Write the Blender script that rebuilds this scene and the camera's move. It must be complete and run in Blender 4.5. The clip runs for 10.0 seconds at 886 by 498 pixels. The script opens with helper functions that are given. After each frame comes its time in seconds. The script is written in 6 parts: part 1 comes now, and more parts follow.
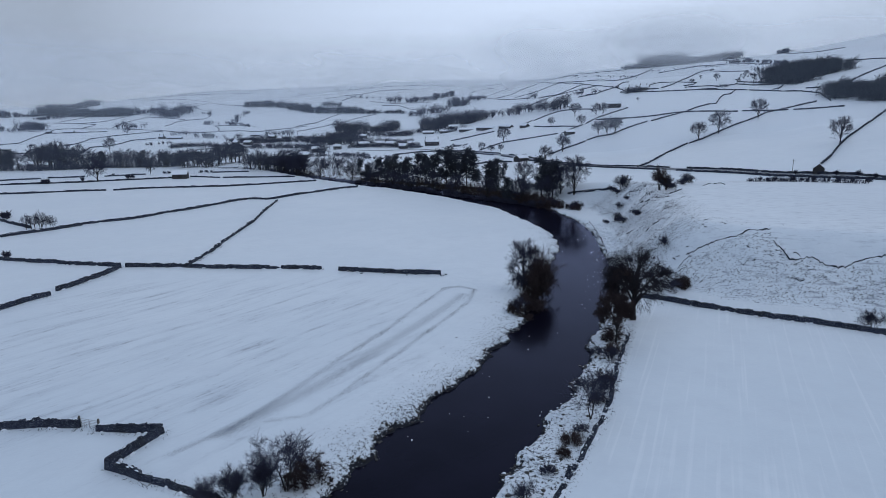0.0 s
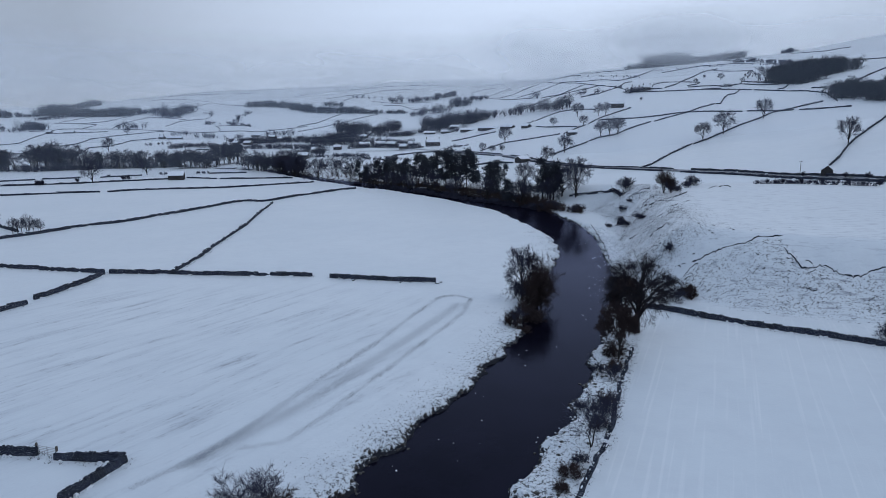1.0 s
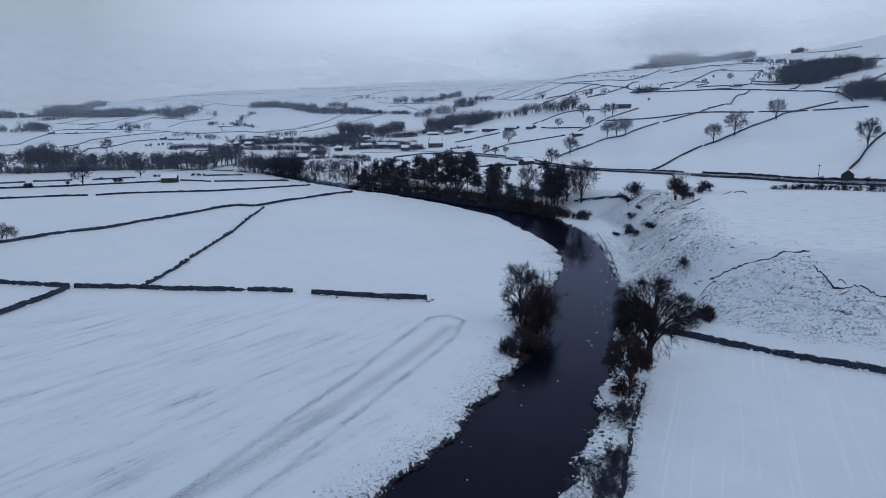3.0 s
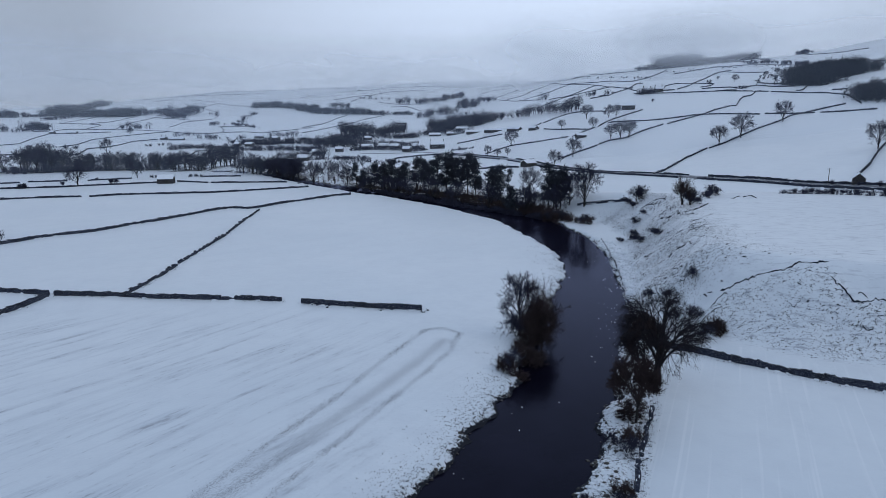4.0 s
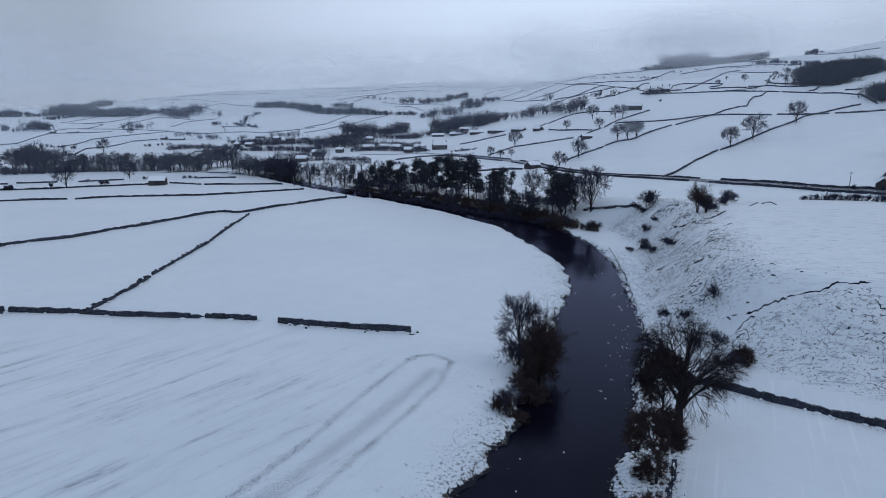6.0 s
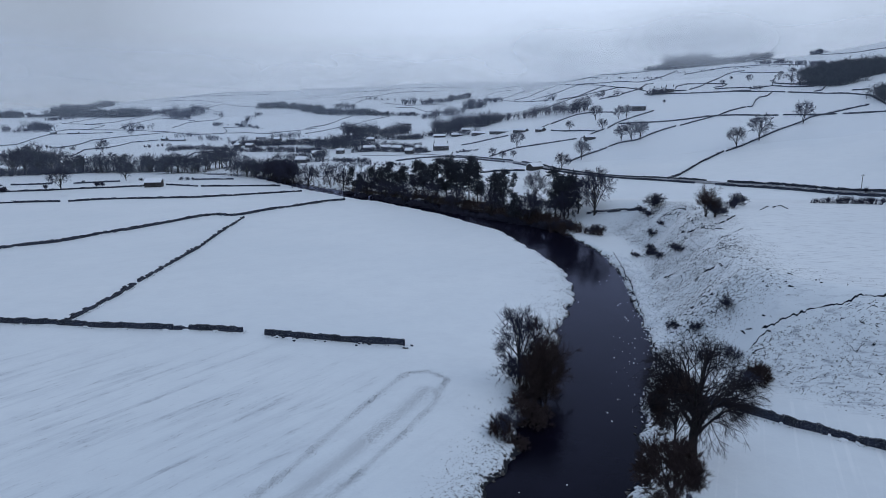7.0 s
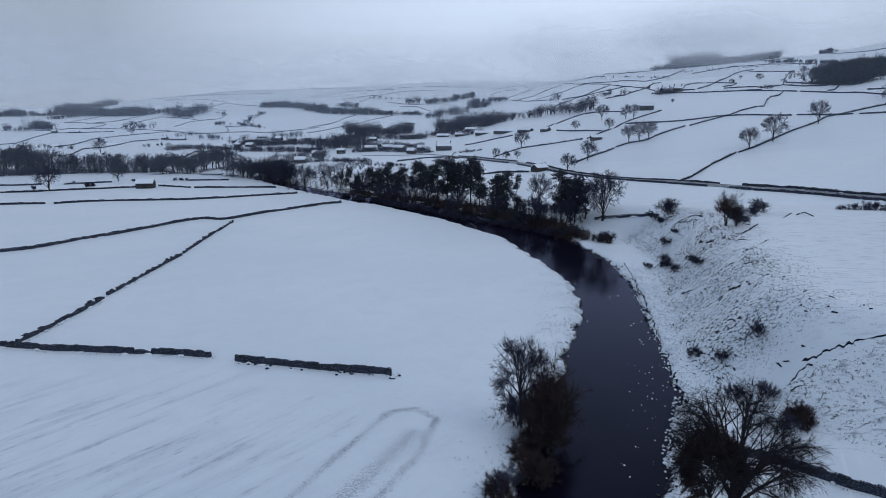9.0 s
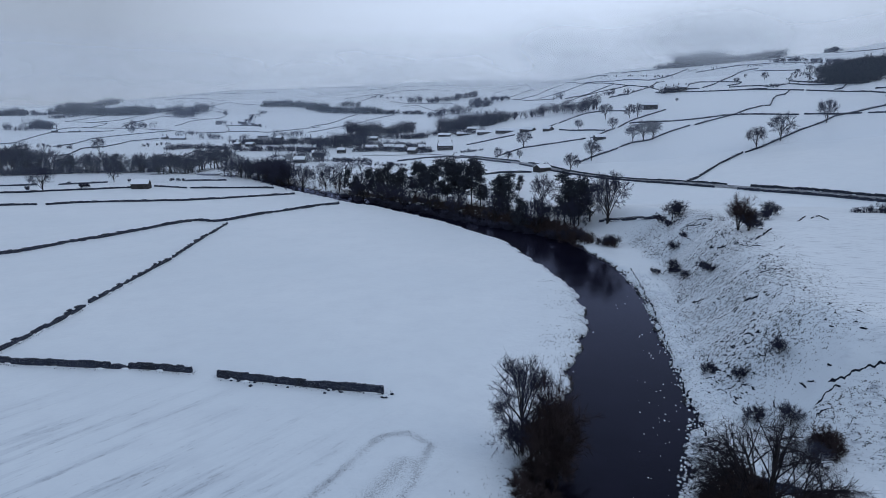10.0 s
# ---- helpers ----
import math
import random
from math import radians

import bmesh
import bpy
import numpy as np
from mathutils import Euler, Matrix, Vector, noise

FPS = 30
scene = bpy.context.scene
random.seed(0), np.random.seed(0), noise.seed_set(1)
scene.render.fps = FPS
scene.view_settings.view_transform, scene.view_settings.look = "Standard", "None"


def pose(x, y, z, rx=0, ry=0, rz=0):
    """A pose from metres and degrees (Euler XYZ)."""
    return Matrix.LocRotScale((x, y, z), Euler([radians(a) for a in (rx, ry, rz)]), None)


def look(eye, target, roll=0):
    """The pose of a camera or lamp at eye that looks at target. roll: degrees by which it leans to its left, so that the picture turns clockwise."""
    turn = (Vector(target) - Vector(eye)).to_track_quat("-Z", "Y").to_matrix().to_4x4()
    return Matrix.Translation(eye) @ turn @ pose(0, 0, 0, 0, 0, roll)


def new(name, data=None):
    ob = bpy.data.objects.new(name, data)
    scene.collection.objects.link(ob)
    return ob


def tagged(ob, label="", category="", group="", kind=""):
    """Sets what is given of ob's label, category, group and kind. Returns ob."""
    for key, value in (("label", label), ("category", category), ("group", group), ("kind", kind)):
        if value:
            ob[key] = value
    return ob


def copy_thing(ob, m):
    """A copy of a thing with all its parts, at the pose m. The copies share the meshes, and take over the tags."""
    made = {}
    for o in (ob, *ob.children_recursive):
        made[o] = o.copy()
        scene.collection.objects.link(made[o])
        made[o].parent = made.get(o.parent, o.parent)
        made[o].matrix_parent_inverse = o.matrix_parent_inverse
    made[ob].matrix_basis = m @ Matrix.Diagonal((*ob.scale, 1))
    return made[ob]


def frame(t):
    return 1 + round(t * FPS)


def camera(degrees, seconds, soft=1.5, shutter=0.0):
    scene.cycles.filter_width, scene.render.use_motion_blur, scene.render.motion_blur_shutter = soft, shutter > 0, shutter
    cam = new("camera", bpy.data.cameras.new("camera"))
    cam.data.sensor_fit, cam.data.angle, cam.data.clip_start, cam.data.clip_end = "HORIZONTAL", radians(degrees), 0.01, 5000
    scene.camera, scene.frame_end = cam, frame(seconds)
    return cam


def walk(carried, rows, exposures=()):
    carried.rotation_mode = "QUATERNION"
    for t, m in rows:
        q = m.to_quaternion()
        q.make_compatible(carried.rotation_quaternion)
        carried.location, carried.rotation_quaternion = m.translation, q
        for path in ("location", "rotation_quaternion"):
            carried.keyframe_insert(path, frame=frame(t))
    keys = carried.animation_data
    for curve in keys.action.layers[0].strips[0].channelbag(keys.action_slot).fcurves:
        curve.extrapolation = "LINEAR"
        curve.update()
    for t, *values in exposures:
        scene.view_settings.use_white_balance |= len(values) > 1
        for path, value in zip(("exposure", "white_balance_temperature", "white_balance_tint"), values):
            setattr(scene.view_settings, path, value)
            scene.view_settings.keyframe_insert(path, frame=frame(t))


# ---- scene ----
cam = camera(70.5, 10.0, 0.6)
PATH = [
    (0, (-0.918, 0.184, 37.989), (-0.982, 2.139, 37.574), -0.5),
    (0.5, (-0.164, 3.416, 38.066), (-0.232, 5.371, 37.651), -0.5),
    (1, (0.59, 6.697, 38.173), (0.518, 8.652, 37.758), -0.5),
    (1.5, (1.31, 9.937, 38.286), (1.234, 11.892, 37.87), -0.5),
    (2, (1.944, 13.295, 38.37), (1.863, 15.25, 37.956), -0.4),
    (2.5, (2.541, 16.655, 38.392), (2.455, 18.609, 37.978), -0.5),
    (4, (4.137, 26.862, 38.43), (4.039, 28.817, 38.019), -0.3),
    (4.5, (4.605, 30.18, 38.428), (4.504, 32.135, 38.018), -0.3),
    (5, (5.055, 33.606, 38.424), (4.949, 35.561, 38.014), -0.3),
    (5.5, (5.421, 36.953, 38.406), (5.312, 38.908, 37.995), -0.2),
    (7, (6.584, 46.977, 38.368), (6.464, 48.931, 37.96), -0.2),
    (7.5, (6.883, 50.204, 38.369), (6.759, 52.158, 37.96), -0.1),
    (8, (7.126, 53.517, 38.376), (6.999, 55.471, 37.967), -0.1),
    (8.5, (7.402, 56.762, 38.369), (7.271, 58.715, 37.959), -0.1),
    (9, (7.666, 60.138, 38.395), (7.532, 62.091, 37.985), -0.1),
    (9.5, (7.896, 63.483, 38.388), (7.759, 65.435, 37.977), -0.1),
    (10, (8.072, 66.963, 38.373), (7.931, 68.915, 37.961), -0.1),
]
walk(cam, [(t, look(eye, target, roll)) for t, eye, target, roll in PATH])

# ---- sky and light: a heavy, even overcast in winter ----
world = bpy.data.worlds.new("overcast_sky")
scene.world = world
world.use_nodes = True
wt = world.node_tree
wt.nodes.clear()


def wnode(kind, **props):
    n = wt.nodes.new(kind)
    for k, v in props.items():
        n.inputs[k].default_value = v
    return n


SUN_ROT, SUN_ELEV = radians(105), radians(48)
sky = wt.nodes.new("ShaderNodeTexSky")
sky.sky_type, sky.sun_disc, sky.sun_elevation, sky.sun_rotation = "NISHITA", False, SUN_ELEV, SUN_ROT
coords = wt.nodes.new("ShaderNodeTexCoord")
split = wt.nodes.new("ShaderNodeSeparateXYZ")
wt.links.new(coords.outputs["Generated"], split.inputs[0])
height = wt.nodes.new("ShaderNodeValToRGB")
for pos, col in ((0.0, (0.55, 0.64, 0.79, 1)), (0.045, (0.82, 0.89, 0.99, 1)), (0.10, (0.76, 0.825, 0.93, 1)), (0.145, (0.64, 0.705, 0.81, 1)), (0.195, (0.49, 0.56, 0.665, 1)), (0.4, (0.56, 0.695, 0.94, 1)), (1.0, (0.725, 0.92, 1.26, 1))):
    e = height.color_ramp.elements[0] if pos == 0.0 else height.color_ramp.elements[1] if pos == 1.0 else height.color_ramp.elements.new(pos)
    e.position, e.color = pos, col
wt.links.new(split.outputs["Z"], height.inputs[0])
stretch = wt.nodes.new("ShaderNodeMapping")
stretch.inputs["Scale"].default_value = (1.0, 1.0, 4.0)
wt.links.new(coords.outputs["Generated"], stretch.inputs[0])
cloud = wnode("ShaderNodeTexNoise", Scale=2.6, Detail=5.0, Roughness=0.55)
wt.links.new(stretch.outputs[0], cloud.inputs["Vector"])
shade = wt.nodes.new("ShaderNodeMapRange")
for k, v in (("From Min", 0.3), ("From Max", 0.7), ("To Min", 0.98), ("To Max", 1.02)):
    shade.inputs[k].default_value = v
wt.links.new(cloud.outputs["Fac"], shade.inputs["Value"])
# the cloud is thinner and brighter up the valley
facing = wt.nodes.new("ShaderNodeVectorMath")
facing.operation = "DOT_PRODUCT"
facing.inputs[1].default_value = (0.12, 0.9928, 0.0)
wt.links.new(coords.outputs["Generated"], facing.inputs[0])
glow = wt.nodes.new("ShaderNodeMapRange")
for k, v in (("From Min", 0.78), ("From Max", 1.0), ("To Min", 0.76), ("To Max", 1.44)):
    glow.inputs[k].default_value = v
wt.links.new(facing.outputs["Value"], glow.inputs["Value"])
thin = wt.nodes.new("ShaderNodeMath")
thin.operation = "MULTIPLY"
wt.links.new(shade.outputs[0], thin.inputs[0])
wt.links.new(glow.outputs[0], thin.inputs[1])
clouds = wt.nodes.new("ShaderNodeVectorMath")
clouds.operation = "SCALE"
wt.links.new(height.outputs[0], clouds.inputs[0])
wt.links.new(thin.outputs[0], clouds.inputs["Scale"])
blue = wnode("ShaderNodeBackground", Strength=0.05)
wt.links.new(sky.outputs[0], blue.inputs["Color"])
grey = wnode("ShaderNodeBackground", Strength=0.845)
wt.links.new(clouds.outputs[0], grey.inputs["Color"])
both = wt.nodes.new("ShaderNodeMixShader")
both.inputs[0].default_value = 0.95
wt.links.new(blue.outputs[0], both.inputs[1])
wt.links.new(grey.outputs[0], both.inputs[2])
wout = wt.nodes.new("ShaderNodeOutputWorld")
wt.links.new(both.outputs[0], wout.inputs["Surface"])

sun = new("sun", bpy.data.lights.new("sun", "SUN"))
sun.data.energy, sun.data.angle, sun.data.color = 0.4, radians(40), (1.0, 0.97, 0.93)
sun.matrix_world = look((0, 0, 500), (-math.sin(SUN_ROT) * 600, -math.cos(SUN_ROT) * 600, 500 - 600 * math.tan(SUN_ELEV)))


# ---- materials ----
class Nodes:
    """A small node builder for one material."""

    def __init__(self, name):
        self.mat = bpy.data.materials.new(name)
        self.mat.use_nodes = True
        self.tree = self.mat.node_tree
        self.bsdf = self.tree.nodes["Principled BSDF"]
        self.out = self.tree.nodes["Material Output"]
        self.pos = self.tree.nodes.new("ShaderNodeNewGeometry").outputs["Position"]

    def link(self, a, b):
        self.tree.links.new(a, b)

    def node(self, kind, **props):
        n = self.tree.nodes.new(kind)
        for k, v in props.items():
            n.inputs[k].default_value = v
        return n

    def noise(self, scale, detail=4.0, rough=0.55, stretch=None, turn=0.0, vector=None):
        n = self.node("ShaderNodeTexNoise", Scale=scale, Detail=detail, Roughness=rough)
        src = vector or self.pos
        if stretch:
            m = self.node("ShaderNodeMapping")
            m.vector_type = "TEXTURE"
            m.inputs["Rotation"].default_value = (0, 0, radians(turn))
            m.inputs["Scale"].default_value = stretch
            self.link(src, m.inputs[0])
            src = m.outputs[0]
        self.link(src, n.inputs["Vector"])
        return n.outputs["Fac"]

    def attr(self, name):
        n = self.tree.nodes.new("ShaderNodeAttribute")
        n.attribute_name = name
        return n.outputs["Fac"]

    def rand(self):
        return self.tree.nodes.new("ShaderNodeObjectInfo").outputs["Random"]

    def island(self):
        return self.tree.nodes.new("ShaderNodeNewGeometry").outputs["Random Per Island"]

    def span(self, value, a, b, c=0.0, d=1.0):
        n = self.node("ShaderNodeMapRange")
        for k, v in (("From Min", a), ("From Max", b), ("To Min", c), ("To Max", d)):
            n.inputs[k].default_value = v
        self.link(value, n.inputs["Value"])
        return n.outputs[0]

    def math(self, op, a, b):
        n = self.tree.nodes.new("ShaderNodeMath")
        n.operation = op
        for i, v in enumerate((a, b)):
            if isinstance(v, (int, float)):
                n.inputs[i].default_value = v
            else:
                self.link(v, n.inputs[i])
        return n.outputs[0]

    def mix(self, fac, a, b):
        n = self.tree.nodes.new("ShaderNodeMix")
        n.data_type = "RGBA"
        for i, v in ((0, fac), (6, a), (7, b)):
            if isinstance(v, (int, float)):
                n.inputs[i].default_value = v
            elif isinstance(v, tuple):
                n.inputs[i].default_value = (*v, 1)
            else:
                self.link(v, n.inputs[i])
        return n.outputs[2]

    def bump(self, value, strength, distance):
        n = self.node("ShaderNodeBump", Strength=strength, Distance=distance)
        self.link(value, n.inputs["Height"])
        self.link(n.outputs[0], self.bsdf.inputs["Normal"])

    def done(self, color, roughness=0.8, specular=0.3, metallic=0.0):
        for key, v in (("Base Color", color), ("Roughness", roughness), ("Specular IOR Level", specular), ("Metallic", metallic)):
            if isinstance(v, tuple):
                self.bsdf.inputs[key].default_value = (*v, 1)
            elif isinstance(v, (int, float)):
                self.bsdf.inputs[key].default_value = v
            else:
                self.link(v, self.bsdf.inputs[key])
        return self.mat


def snow_ground():
    """Snow over pasture: rough grass, trampled hay, wheel lines, leaf litter and shingle show through where the masks say."""
    n = Nodes("snow_ground")
    big, fine = n.noise(0.02, 3), n.noise(2.2, 4)
    snow = n.mix(n.span(big, 0.35, 0.65), (0.575, 0.64, 0.70), (0.64, 0.695, 0.745))
    snow = n.mix(n.math("MULTIPLY", n.span(n.noise(0.16, 6, 0.68), 0.42, 0.72), 0.6), snow, (0.52, 0.575, 0.64))
    drift = n.noise(0.5, 4, 0.6, (1.0, 10.0, 1.0), -33)
    broken = n.math("MULTIPLY", n.span(drift, 0.47, 0.72), n.span(n.noise(0.10, 4, 0.6, (1.0, 2.6, 1.0), -33), 0.30, 0.52))
    snow = n.mix(n.math("MULTIPLY", broken, n.math("MULTIPLY", n.attr("drift"), 0.7)), snow, (0.31, 0.36, 0.43))
    blown = n.noise(1.5, 5, 0.75, (1.0, 3.5, 1.0), -33)
    snow = n.mix(n.math("MULTIPLY", n.span(n.math("ADD", blown, n.math("MULTIPLY", broken, 0.2)), 0.62, 0.76), n.math("MULTIPLY", n.attr("drift"), 0.7)), snow, (0.17, 0.20, 0.245))
    # darker bluish bands: shade of the slope's small steps, put into the snow colour
    step_shade = n.noise(1.3, 4, 0.65, (5.0, 1.0, 1.0), -16)
    snow = n.mix(n.math("MULTIPLY", n.span(step_shade, 0.53, 0.66), n.math("MULTIPLY", n.attr("ripple"), 0.85)), snow, (0.25, 0.285, 0.35))
    rut = n.noise(1.5, 2, 0.5, (1.0, 60.0, 1.0), -22)
    snow = n.mix(n.math("MULTIPLY", n.span(rut, 0.56, 0.68), n.math("MULTIPLY", n.attr("rut"), 0.3)), snow, (0.80, 0.83, 0.87))
    clump = n.noise(2.0, 3, 0.62)
    speck = n.noise(5.5, 2, 0.6)
    patch = n.noise(0.09, 3)
    tuft = n.math("MULTIPLY", n.attr("tuft"), n.span(patch, 0.35, 0.62, 0.62, 1.0))
    cut = n.math("ADD", n.math("MULTIPLY", clump, 0.55), n.math("MULTIPLY", speck, 0.45))
    shown = n.span(n.math("ADD", cut, n.math("MULTIPLY", tuft, 0.17)), 0.622, 0.70)
    shown = n.math("MULTIPLY", shown, n.span(tuft, 0.03, 0.25))
    grass = n.mix(fine, (0.026, 0.029, 0.036), (0.09, 0.092, 0.098))
    col = n.mix(shown, snow, grass)
    moor = n.noise(0.07, 6, 0.75, (2.2, 1.0, 1.0), 20)
    col = n.mix(n.math("MULTIPLY", n.span(moor, 0.48, 0.60), n.math("MULTIPLY", n.attr("moor"), 0.9)), col, (0.16, 0.155, 0.15))
    trod = n.span(n.math("ADD", n.noise(5.5, 5, 0.75), n.math("MULTIPLY", n.attr("trail"), 0.24)), 0.56, 0.80)
    trod = n.math("MULTIPLY", trod, n.span(n.attr("trail"), 0.02, 0.4))
    col = n.mix(trod, col, (0.14, 0.155, 0.185))
    litter = n.span(n.math("ADD", n.noise(0.55, 4), n.math("MULTIPLY", n.attr("litter"), 0.42)), 0.56, 0.68)
    litter = n.math("MULTIPLY", litter, n.span(n.attr("litter"), 0.02, 0.3))
    col = n.mix(litter, col, (0.035, 0.028, 0.024))
    stones = n.span(n.math("ADD", n.noise(2.6, 3, 0.6), n.math("MULTIPLY", n.attr("shingle"), 0.6)), 0.72, 0.80)
    stones = n.math("MULTIPLY", stones, n.span(n.attr("shingle"), 0.02, 0.3))
    col = n.mix(stones, col, n.mix(fine, (0.010, 0.011, 0.015), (0.030, 0.032, 0.040)))
    bare = n.math("MAXIMUM", n.math("MAXIMUM", shown, stones), n.math("MAXIMUM", litter, trod))
    n.bump(n.math("ADD", n.math("MULTIPLY", n.noise(0.5, 4), 0.6), n.math("MULTIPLY", fine, 0.25)), 0.5, 0.25)
    n.link(n.span(bare, 0, 1, 0.6, 0.0), n.bsdf.inputs["Sheen Weight"])
    n.bsdf.inputs["Sheen Roughness"].default_value = 0.45
    return n.done(col, n.span(bare, 0, 1, 0.45, 0.95), n.span(bare, 0, 1, 0.9, 0.08))


def dry_stone():
    n = Nodes("dry_stone")
    course = n.noise(3.2, 3, 0.6, (1.0, 1.0, 0.45))
    col = n.mix(n.span(course, 0.3, 0.7), (0.008, 0.012, 0.025), (0.046, 0.055, 0.085))
    col = n.mix(n.span(n.noise(0.35, 3), 0.45, 0.7), col, (0.017, 0.021, 0.030))
    frost = n.math("MULTIPLY", n.span(n.noise(5.0, 3, 0.7, (1.0, 1.0, 0.4)), 0.56, 0.68), 0.42)
    col = n.mix(frost, col, (0.62, 0.66, 0.72))
    n.bump(course, 0.9, 0.12)
    return n.done(col, 0.95, 0.15)


def plain(name, a, b, scale=1.0, rough=0.9, spec=0.2, bump=0.0, stretch=None, random_tint=0.0):
    n = Nodes(name)
    f = n.noise(scale, 4, 0.6, stretch)
    col = n.mix(n.span(f, 0.3, 0.7), a, b)
    if random_tint:
        col = n.mix(n.math("MULTIPLY", n.rand(), random_tint), col, tuple(min(1, c * 2.0) for c in b))
    if bump:
        n.bump(f, 0.6, bump)
    return n.done(col, rough, spec)


def river_water():
    """Peaty dark water under a rippled, slightly cool surface gloss."""
    n = Nodes("river_water")
    ripple = n.noise(0.9, 4, 0.65, (1.0, 2.2, 1.0), -20)
    riffle = n.noise(0.05, 3)
    chop = n.node("ShaderNodeBump", Strength=0.4, Distance=0.08)
    n.link(n.math("MULTIPLY", ripple, n.span(riffle, 0.35, 0.65, 0.4, 1.0)), chop.inputs["Height"])
    col = n.mix(n.span(n.noise(0.12, 3), 0.35, 0.7), (0.0030, 0.0027, 0.0070), (0.0065, 0.0058, 0.0130))
    body = n.node("ShaderNodeBsdfDiffuse")
    n.link(col, body.inputs["Color"])
    gloss = n.node("ShaderNodeBsdfGlossy")
    gloss.inputs["Color"].default_value = (0.47, 0.50, 0.68, 1)
    n.link(n.span(riffle, 0.3, 0.7, 0.06, 0.17), gloss.inputs["Roughness"])
    n.link(chop.outputs[0], gloss.inputs["Normal"])
    fresnel = n.node("ShaderNodeFresnel", IOR=1.19)
    n.link(chop.outputs[0], fresnel.inputs["Normal"])
    both = n.tree.nodes.new("ShaderNodeMixShader")
    n.link(fresnel.outputs[0], both.inputs[0])
    n.link(body.outputs[0], both.inputs[1])
    n.link(gloss.outputs[0], both.inputs[2])
    n.link(both.outputs[0], n.out.inputs["Surface"])
    return n.mat


SNOW_GROUND = snow_ground()
STONE = dry_stone()
WATER = river_water()
SNOW = plain("settled_snow", (0.70, 0.745, 0.80), (0.78, 0.82, 0.87), 0.8, 0.65, 0.25, 0.08)
BARK = plain("wet_bark", (0.014, 0.014, 0.017), (0.050, 0.047, 0.047), 3.0, 0.95, 0.1, 0.03, (1, 1, 4))
TWIG = plain("bare_twigs", (0.019, 0.021, 0.038), (0.048, 0.051, 0.078), 0.6, 0.95, 0.1, random_tint=0.2)
DARK_TWIG = plain("dark_brown_twigs", (0.013, 0.012, 0.016), (0.034, 0.030, 0.036), 0.6, 0.95, 0.1)
RED_TWIG = plain("russet_twigs", (0.022, 0.017, 0.019), (0.055, 0.041, 0.042), 0.6, 0.95, 0.1, random_tint=0.2)
NEEDLE = plain("pine_needles", (0.020, 0.025, 0.038), (0.050, 0.058, 0.074), 0.7, 0.9, 0.15)
HOUSE_STONE = plain("sandstone_masonry", (0.026, 0.026, 0.031), (0.088, 0.084, 0.086), 1.6, 0.95, 0.15, 0.05, (1, 1, 0.5))
RENDERED = plain("pale_render", (0.42, 0.41, 0.39), (0.52, 0.51, 0.48), 0.8, 0.9, 0.2)
GLASS = plain("dark_window_glass", (0.010, 0.011, 0.014), (0.02, 0.022, 0.026), 2.0, 0.1, 0.5)
PAINT = plain("dark_paint", (0.02, 0.022, 0.022), (0.035, 0.035, 0.032), 2.0, 0.6, 0.3)
SLUSH = plain("slushy_tarmac", (0.05, 0.053, 0.06), (0.27, 0.29, 0.33), 0.9, 0.6, 0.35, 0.03, (1, 6, 1))
EARTH = plain("bare_earth", (0.008, 0.011, 0.019), (0.028, 0.034, 0.048), 1.4, 0.98, 0.1, 0.1)
GRASS = plain("dead_grass", (0.020, 0.023, 0.031), (0.055, 0.058, 0.068), 0.9, 0.95, 0.1)
HAY = plain("trodden_hay", (0.020, 0.023, 0.030), (0.062, 0.066, 0.076), 1.2, 0.95, 0.1)
ROCK = plain("wet_river_rock", (0.015, 0.014, 0.014), (0.07, 0.065, 0.06), 2.0, 0.5, 0.4, 0.05)
WOOD = plain("weathered_timber", (0.05, 0.046, 0.042), (0.14, 0.125, 0.11), 2.5, 0.9, 0.2, 0.01, (1, 1, 6))
GALVANISED = plain("galvanised_steel", (0.33, 0.34, 0.36), (0.46, 0.47, 0.49), 3.0, 0.45, 0.5)


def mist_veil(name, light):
    """Thin cloud, and distance haze as a tinted sheet: mostly clear near the ground, closing in towards its top and its
    middle.
    """
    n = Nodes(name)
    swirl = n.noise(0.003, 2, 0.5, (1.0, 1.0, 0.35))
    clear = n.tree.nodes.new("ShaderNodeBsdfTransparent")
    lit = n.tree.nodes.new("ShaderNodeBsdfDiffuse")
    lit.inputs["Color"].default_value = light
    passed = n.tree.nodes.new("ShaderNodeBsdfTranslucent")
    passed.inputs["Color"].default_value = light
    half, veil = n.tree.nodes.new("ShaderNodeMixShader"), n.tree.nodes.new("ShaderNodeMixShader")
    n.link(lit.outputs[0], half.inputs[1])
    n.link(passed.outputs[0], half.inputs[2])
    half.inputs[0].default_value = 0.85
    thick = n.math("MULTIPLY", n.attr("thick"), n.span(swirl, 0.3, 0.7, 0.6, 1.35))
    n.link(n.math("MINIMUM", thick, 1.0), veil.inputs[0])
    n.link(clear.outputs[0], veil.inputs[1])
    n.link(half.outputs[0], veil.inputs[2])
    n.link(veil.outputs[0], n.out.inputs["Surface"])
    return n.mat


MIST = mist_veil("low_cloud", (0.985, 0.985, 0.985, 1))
# blue tint paints the paling of distance over whatever lies behind
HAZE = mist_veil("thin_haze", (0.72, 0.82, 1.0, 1))


